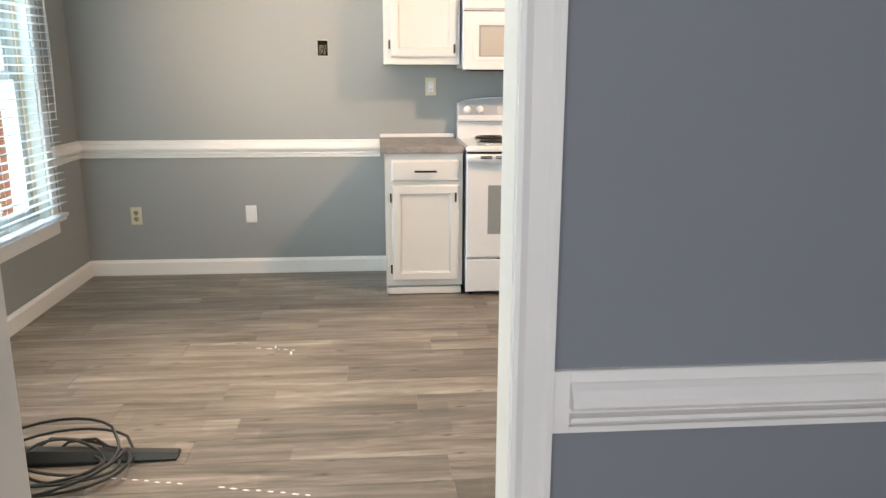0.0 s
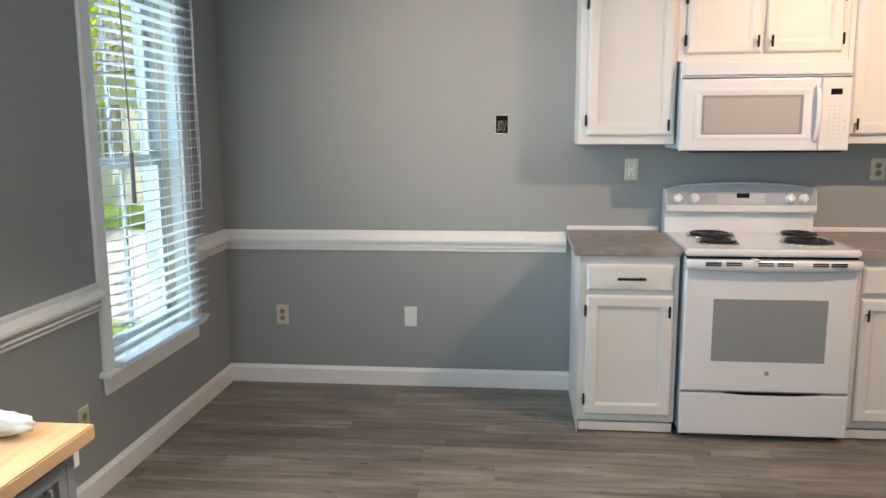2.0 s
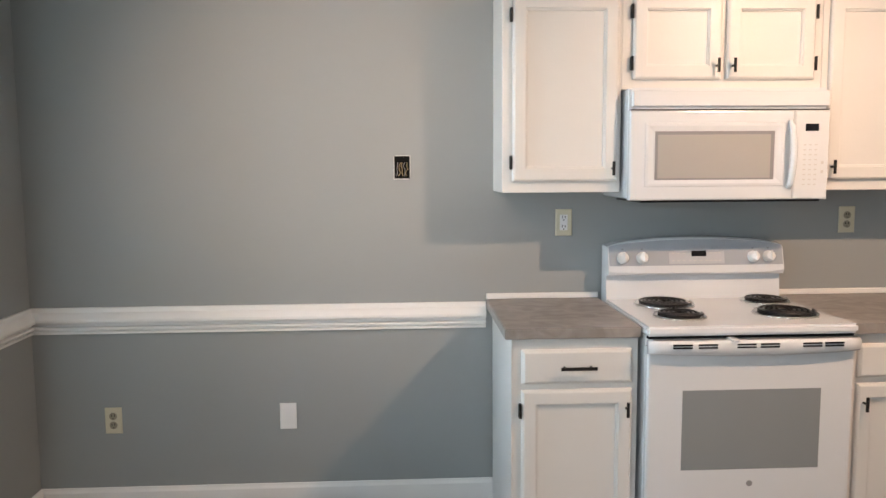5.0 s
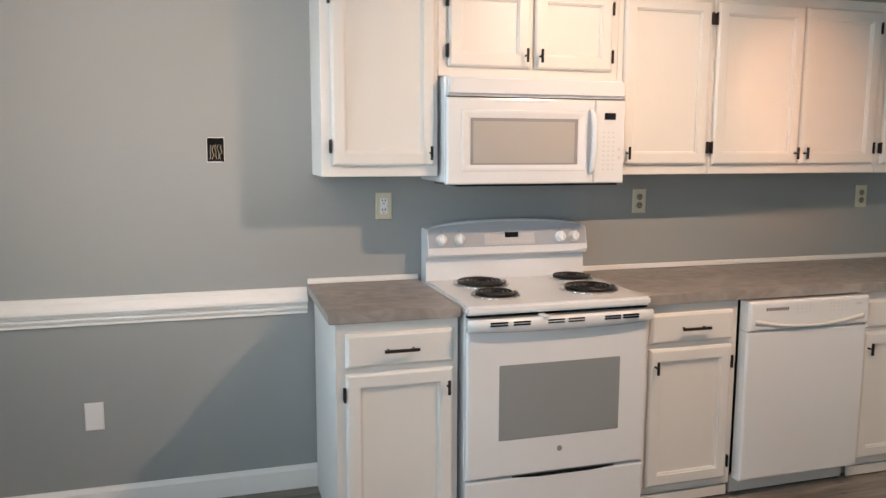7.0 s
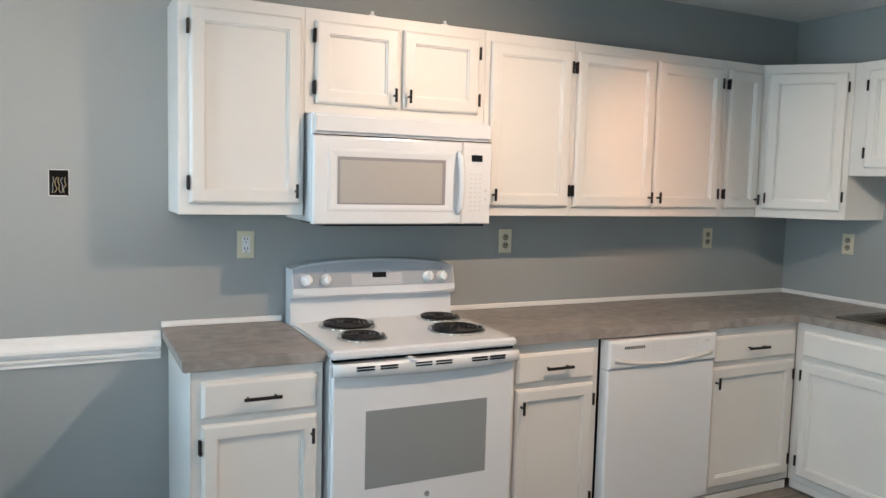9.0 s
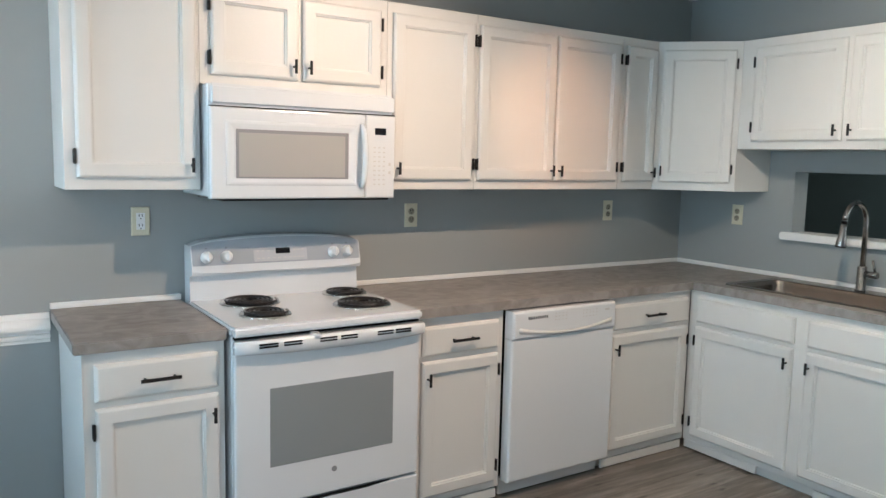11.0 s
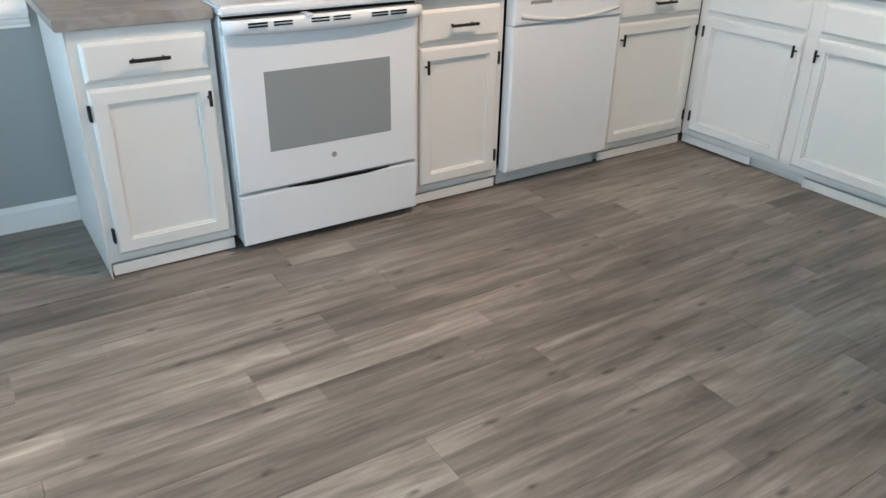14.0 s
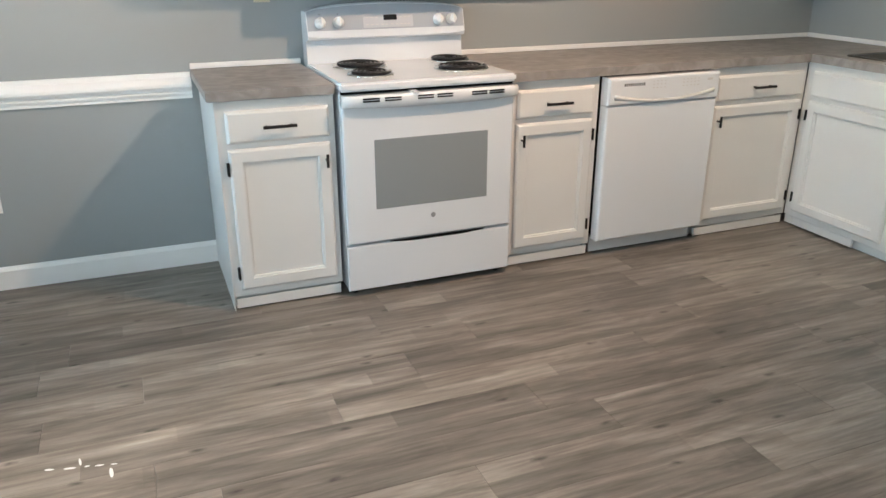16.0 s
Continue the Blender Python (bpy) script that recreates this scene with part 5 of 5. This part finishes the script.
def bag():
    rnd = random.Random(8)
    b = thing("plastic_bag", -1.67, 2.26, 0.738, "crumpled white plastic bag on the butcher-block top", "plastic bag")
    bm = bmesh.new()
    for cx, cy, cz, sx, sy, sz in ((0.03, 0.06, 0.032, 0.10, 0.035, 0.032), (-0.03, -0.05, 0.07, 0.05, 0.10, 0.07), (0.0, -0.15, 0.04, 0.07, 0.05, 0.04)):
        res = bmesh.ops.create_icosphere(bm, subdivisions=4, radius=1.0)
        for v in res["verts"]:
            q = v.co.copy()
            k = 1 + 0.22 * noise.noise(q * 2.3 + Vector((cx * 9, cy * 9, 0))) + 0.10 * noise.noise(q * 6)
            v.co = Vector((cx + q.x * sx * k, cy + q.y * sy * k, max(0.001, cz + q.z * sz * k)))
    part("film", bm, CLOTH, b, smooth=True)


bag()


def floor_tool():
    v = thing("vacuum_head", -1.12, 2.33, 0, "long flat black vacuum floor tool lying on the planks", "vacuum head")
    bm = bmesh.new()
    prof = [(-0.045, 0.004), (-0.045, 0.018), (-0.02, 0.052), (0.02, 0.052), (0.045, 0.02), (0.045, 0.004)]
    rows = []
    for k in range(13):
        u = k / 12
        s = 1 - 0.55 * u
        rows.append([bm.verts.new((-0.28 + 0.54 * u, y * (0.75 + 0.25 * (1 - u)), 0.002 + (z - 0.002) * s)) for y, z in prof])
    for a, b in zip(rows, rows[1:]):
        for i in range(6):
            bm.faces.new((a[i], a[(i + 1) % 6], b[(i + 1) % 6], b[i]))
    bm.faces.new(rows[0])
    bm.faces.new(rows[-1])
    part("body", bm, CABLE, v)


floor_tool()


def cable():
    rnd = random.Random(11)
    c = thing("power_cable", -1.25, 2.24, 0, "loose coil of black rubber cable on the floor", "cable")
    pts = []
    loops = 6
    N = loops * 26
    for k in range(N + 1):
        u = k / N
        a = 2 * math.pi * loops * u
        r = 0.155 + 0.045 * math.sin(a * 0.37 + 1) + 0.03 * math.sin(a * 0.21)
        x = r * math.cos(a) * 1.25 + 0.03 * math.sin(a * 0.31)
        y = r * math.sin(a) * 0.9 + 0.03 * math.cos(a * 0.23)
        z = 0.006 + 0.055 * (0.5 + 0.5 * math.sin(a * 1.07 + u * 5)) * (0.4 + u) + 0.014 * u
        pts.append((x, y, z + (0.03 if abs(y - 0.18) < 0.06 else 0)))
    part("cord", tube(pts, 0.0055, 8), CABLE, c, smooth=True)


cable()


def register():
    r = thing("floor_register", -1.88, 2.99, 0.0, "brown slotted metal floor register near the wall", "floor register")
    fr = bmesh.new()
    add_box(fr, (-0.065, -0.165, 0.0), (-0.05, 0.165, 0.005), 0.001)
    add_box(fr, (0.05, -0.165, 0.0), (0.065, 0.165, 0.005), 0.001)
    add_box(fr, (-0.05, -0.165, 0.0), (0.05, -0.15, 0.005))
    add_box(fr, (-0.05, 0.15, 0.0), (0.05, 0.165, 0.005))
    part("frame", fr, REG, r)
    part("backing", box((-0.05, -0.15, 0.0002), (0.05, 0.15, 0.0012)), DARK, r)
    lv = bmesh.new()
    for k in range(15):
        y = -0.14 + k * 0.02
        add_box(lv, (-0.05, y - 0.0045, 0.0013), (0.05, y + 0.0045, 0.0042))
    part("louvre", lv, REG, r)


REG = material("brown_register", (0.24, 0.17, 0.12), 0.5, 0.2, vary=0.05, bump=0.0)
register()


# sun glints on the planks, put in as thin white discs
def flecks(x0, y0, marks_at, label):
    """Each mark: offset x, offset y, half length, half width, turn."""
    f = thing("paint_flecks", x0, y0, 0, label, "paint flecks")
    for x, y, w, d, rz in marks_at:
        part("fleck", lathe([(0, 0.0003), (1, 0.0003), (0.8, 0.0011), (0, 0.0013)], 8), WHITEPL, f, m=pose(x, y, 0, 0, 0, rz) @ Matrix.Diagonal((w, d, 1, 1)))


flecks(-0.65, 3.39, ((-0.09, 0.033, 0.014, 0.005, -14), (-0.035, 0.018, 0.018, 0.005, -12), (-0.008, 0.040, 0.004, 0.020, 8), (0.012, 0.010, 0.008, 0.004, 0), (0.046, 0.001, 0.014, 0.004, -10), (0.078, -0.048, 0.006, 0.026, 5), (0.085, -0.008, 0.010, 0.003, -10)), "few small sun glints laid on the grey planks as white flecks")
rnd = random.Random(17)
for xa, ya, xb, yb, count in ((-1.046, 2.192, -0.810, 2.140, 7), (-0.665, 2.104, -0.373, 2.033, 8)):
    flecks(xa, ya, [((xb - xa) * k / (count - 1), (yb - ya) * k / (count - 1) + rnd.uniform(-0.003, 0.003), rnd.uniform(0.009, 0.014), 0.0045, -13) for k in range(count)], "dashed row of sun glints laid on the planks as white flecks")


def top_clips():
    for x in (0.66, 0.985):
        c = thing("cabinet_clip", x, 4.612, UT, "small white clip on top of the wall cabinets", "clip", "clips on the cabinets")
        bm = bmesh.new()
        add_box(bm, (-0.014, -0.006, 0.0002), (0.014, 0.006, 0.006), 0.001)
        add_box(bm, (-0.007, -0.005, 0.0062), (0.007, 0.005, 0.020), 0.002)
        part("clip", bm, WHITEPL, c)


top_clips()


# outside
def outdoors():
    # added eave, out of view: keeps the sun to the lowest slats
    structure("roof_eave", box((X0 - 0.85, -3.2, 2.6), (X0 - 0.2, 6.28, 2.72)), VINYL, "unseen white boxed eave added to shade the window")
    structure("ground", box((-60, -45, -0.55), (X0 - 0.2, 60, -0.45)), GRASS, "sunlit green lawn")
    structure("driveway", box((-22, 7.8, -0.449), (-3.4, 14.5, -0.41)), CONCRETE, "pale sunlit concrete driveway")
    structure("pavement", box((-3.9, 3.0, -0.449), (X0 - 0.21, 7.5, -0.40)), CONCRETE, "pale concrete patio slab")
    wing = thing("house_wing", -3.3, 6.6, -0.45, "brick wing of the house with white window trim", "house")
    c = Matrix.Translation((3.3, -6.6, 0.45))
    part("wall", box((-3.17, 6.45, -0.45), (-2.34, 6.62, 2.6)), WINGPAINT, wing, "white boarded wall", m=c)
    for x in (-3.09, -2.74):
        part("trim", box((x - 0.05, 6.40, -0.45), (x + 0.05, 6.449, 2.6), 0.004), VINYL, wing, "white vertical trim", m=c)
    part("downpipe", tube([(-2.50, 6.39, -0.4), (-2.50, 6.39, 2.6)], 0.04, 12), TAN, wing, "tan downpipe", m=c, smooth=True)
    part("mortar", box((-3.335, 6.44, -0.45), (-3.175, 6.60, 2.6)), MORTAR, wing, m=c)
    bm = box((-0.08, -0.016, 0), (0.08, 0, 0.058), 0.003)
    first = part("brick", bm, BRICK, wing, m=c @ pose(-3.255, 6.4395, -0.44))
    for k in range(1, 44):
        o = new("brick", first.data)
        o.parent, o.matrix_basis = wing, c @ pose(-3.255 + 0.006 * (k % 2), 6.4395, -0.44 + k * 0.068)
    rf = bmesh.new()
    add_box(rf, (-3.45, 6.3, 2.6), (-2.3, 9.5, 2.72))
    part("eaves", rf, VINYL, wing, m=c)
    far = thing("house", -12, 21, -0.45, "pale cream house across the lawn", "house")
    c2 = Matrix.Translation((17, -16.5, 0.45)) @ Matrix.Translation((0, 0, 0))
    part("wall", box((-23, 15, -0.45), (-12.5, 19, 2.9)), TRIM, far, m=c2)
    rr = bmesh.new()
    a = [rr.verts.new(p) for p in ((-23.4, 14.6, 2.9), (-12.1, 14.6, 2.9), (-12.1, 19.4, 2.9), (-23.4, 19.4, 2.9), (-22.4, 17, 5.2), (-13.1, 17, 5.2))]
    for q in ((0, 1, 5, 4), (1, 2, 5), (2, 3, 4, 5), (3, 0, 4), (0, 3, 2, 1)):
        rr.faces.new([a[i] for i in q])
    part("roof", rr, MARK, far, m=c2)
    for x in (-21, -18.5, -16, -13.8):
        w = part("window", box((x - 0.5, 14.96, 0.7), (x + 0.5, 14.999, 2.1)), OVENGLASS, far, m=c2)
        part("window_frame", box((x - 0.04, 14.93, 0.7), (x + 0.04, 14.955, 2.1)), VINYL, w, m=c2 @ c2.inverted())
    rnd = random.Random(21)
    lf = bmesh.new()
    vs = [lf.verts.new(p) for p in ((0, 0, 0), (0.5, 0.28, 0.06), (1, 0, 0), (0.5, -0.28, 0.06))]
    lf.faces.new(vs)
    lf.free()
    for tx, ty, th, cr in ((-9.3, 13.6, 8.0, 2.8), (-11.6, 12.0, 8.0, 3.0), (-8.0, 17.0, 9, 3.4), (-12.5, 17.5, 9.5, 3.8), (-10.5, 8.6, 6.5, 2.2), (-16, 22, 10, 4.2)):
        t = thing("tree", tx, ty, -0.45, "leafy green tree in sunlight", "tree", "garden trees")
        tr = tube([(0, 0, 0), (0.06, 0.03, th * 0.25), (-0.04, 0.05, th * 0.5), (0.05, 0, th * 0.8)], [0.17, 0.13, 0.09, 0.03], 10)
        for k in range(6):
            a = rnd.uniform(0, 6.28)
            z0 = th * rnd.uniform(0.3, 0.6)
            tube([(0, 0, z0), (0.5 * cr * math.cos(a), 0.5 * cr * math.sin(a), z0 + 0.9), (0.8 * cr * math.cos(a + 0.2), 0.8 * cr * math.sin(a + 0.2), z0 + 1.5)], [0.06, 0.04, 0.015], 7, tr)
        part("trunk", tr, BARK, t)
        n = 4200
        P = []
        clumps = [(Vector((rnd.gauss(0, 0.42), rnd.gauss(0, 0.42), rnd.gauss(0, 0.34))), rnd.uniform(0.18, 0.38)) for _ in range(26)]
        verts, faces = [], []
        for k in range(n):
            cc, cs = clumps[rnd.randrange(26)]
            d = Vector((rnd.gauss(0, 1), rnd.gauss(0, 1), rnd.gauss(0, 1))).normalized() * rnd.uniform(0.6, 1) * cs
            q = cc + d
            pos = Vector((q.x * cr, q.y * cr, th * 0.66 + q.z * cr * 1.2))
            if pos.z < 2.1:
                continue
            e = Euler((rnd.uniform(0, 6.28), rnd.uniform(0, 6.28), rnd.uniform(0, 6.28))).to_matrix()
            s = rnd.uniform(0.10, 0.18)
            b0 = len(verts)
            for lx, ly in ((0, 0), (0.5, 0.3), (1, 0), (0.5, -0.3)):
                verts.append(pos + e @ Vector((lx * s, ly * s, 0)))
            faces.append((b0, b0 + 1, b0 + 2, b0 + 3))
        me = bpy.data.meshes.new("crown")
        me.from_pydata(verts, [], faces)
        me.materials.append(LEAF)
        o = new("crown", me)
        o.parent = t
    # low shrub outside the window
    s = thing("shrub", -3.6, 4.9, -0.45, "low green shrub against the house", "shrub")
    verts, faces = [], []
    for k in range(3500):
        a, b = rnd.uniform(0, 6.28), rnd.uniform(0.0, 1.4)
        r = 0.55 * rnd.uniform(0.8, 1.05) * (1 + 0.2 * math.sin(a * 3))
        pos = Vector((r * math.cos(a) * math.cos(b) * 0.8, r * math.sin(a) * math.cos(b) * 1.3, 0.03 + 0.9 * math.sin(b)))
        e = Euler((rnd.uniform(0, 6.28), rnd.uniform(0, 6.28), rnd.uniform(0, 6.28))).to_matrix()
        b0 = len(verts)
        for lx, ly in ((0, 0), (0.5, 0.3), (1, 0), (0.5, -0.3)):
            verts.append(pos + e @ Vector((lx * 0.06, ly * 0.06, 0)))
        faces.append((b0, b0 + 1, b0 + 2, b0 + 3))
    me = bpy.data.meshes.new("foliage")
    me.from_pydata(verts, [], faces)
    me.materials.append(LEAF)
    o = new("foliage", me)
    o.parent = s


outdoors()


# floor planks, last
def planks():
    base = bpy.data.objects["floor"]
    rnd = random.Random(5)
    W, L = PW, PL
    def plank_mesh(length):
        bm = bmesh.new()
        b = 0.0010
        lo = [bm.verts.new(p) for p in ((0, 0, -0.0055), (length, 0, -0.0055), (length, W, -0.0055), (0, W, -0.0055))]
        mi = [bm.verts.new(p) for p in ((0.0003, 0.0003, -b), (length - 0.0003, 0.0003, -b), (length - 0.0003, W - 0.0003, -b), (0.0003, W - 0.0003, -b))]
        hi = [bm.verts.new(p) for p in ((b, b, 0), (length - b, b, 0), (length - b, W - b, 0), (b, W - b, 0))]
        for a, c in ((lo, mi), (mi, hi)):
            for i in range(4):
                bm.faces.new((a[i], a[(i + 1) % 4], c[(i + 1) % 4], c[i]))
        bm.faces.new(hi)
        me = bpy.data.meshes.new("plank")
        bm.to_mesh(me)
        bm.free()
        me.materials.append(PLANK)
        return me
    full = plank_mesh(L)
    y = PY0
    while y > -3.0:
        y -= W
    row = 0
    while y < YB - 0.001:
        x = X0 - rnd.uniform(0, L)
        near = y > 0.4
        while x < X1:
            a, b = max(x, X0 + 0.001), min(x + L, X1 - 0.001)
            if b - a > 0.03 and y + W < YB + 0.12:
                me = full if (a == x and b == x + L) else plank_mesh(b - a)
                o = new("plank", me)
                o.parent = base
                o.location = (a, y, 0)
            x += L
        y += W


PW, PL, PY0 = 0.178, 1.22, 3.515
planks()
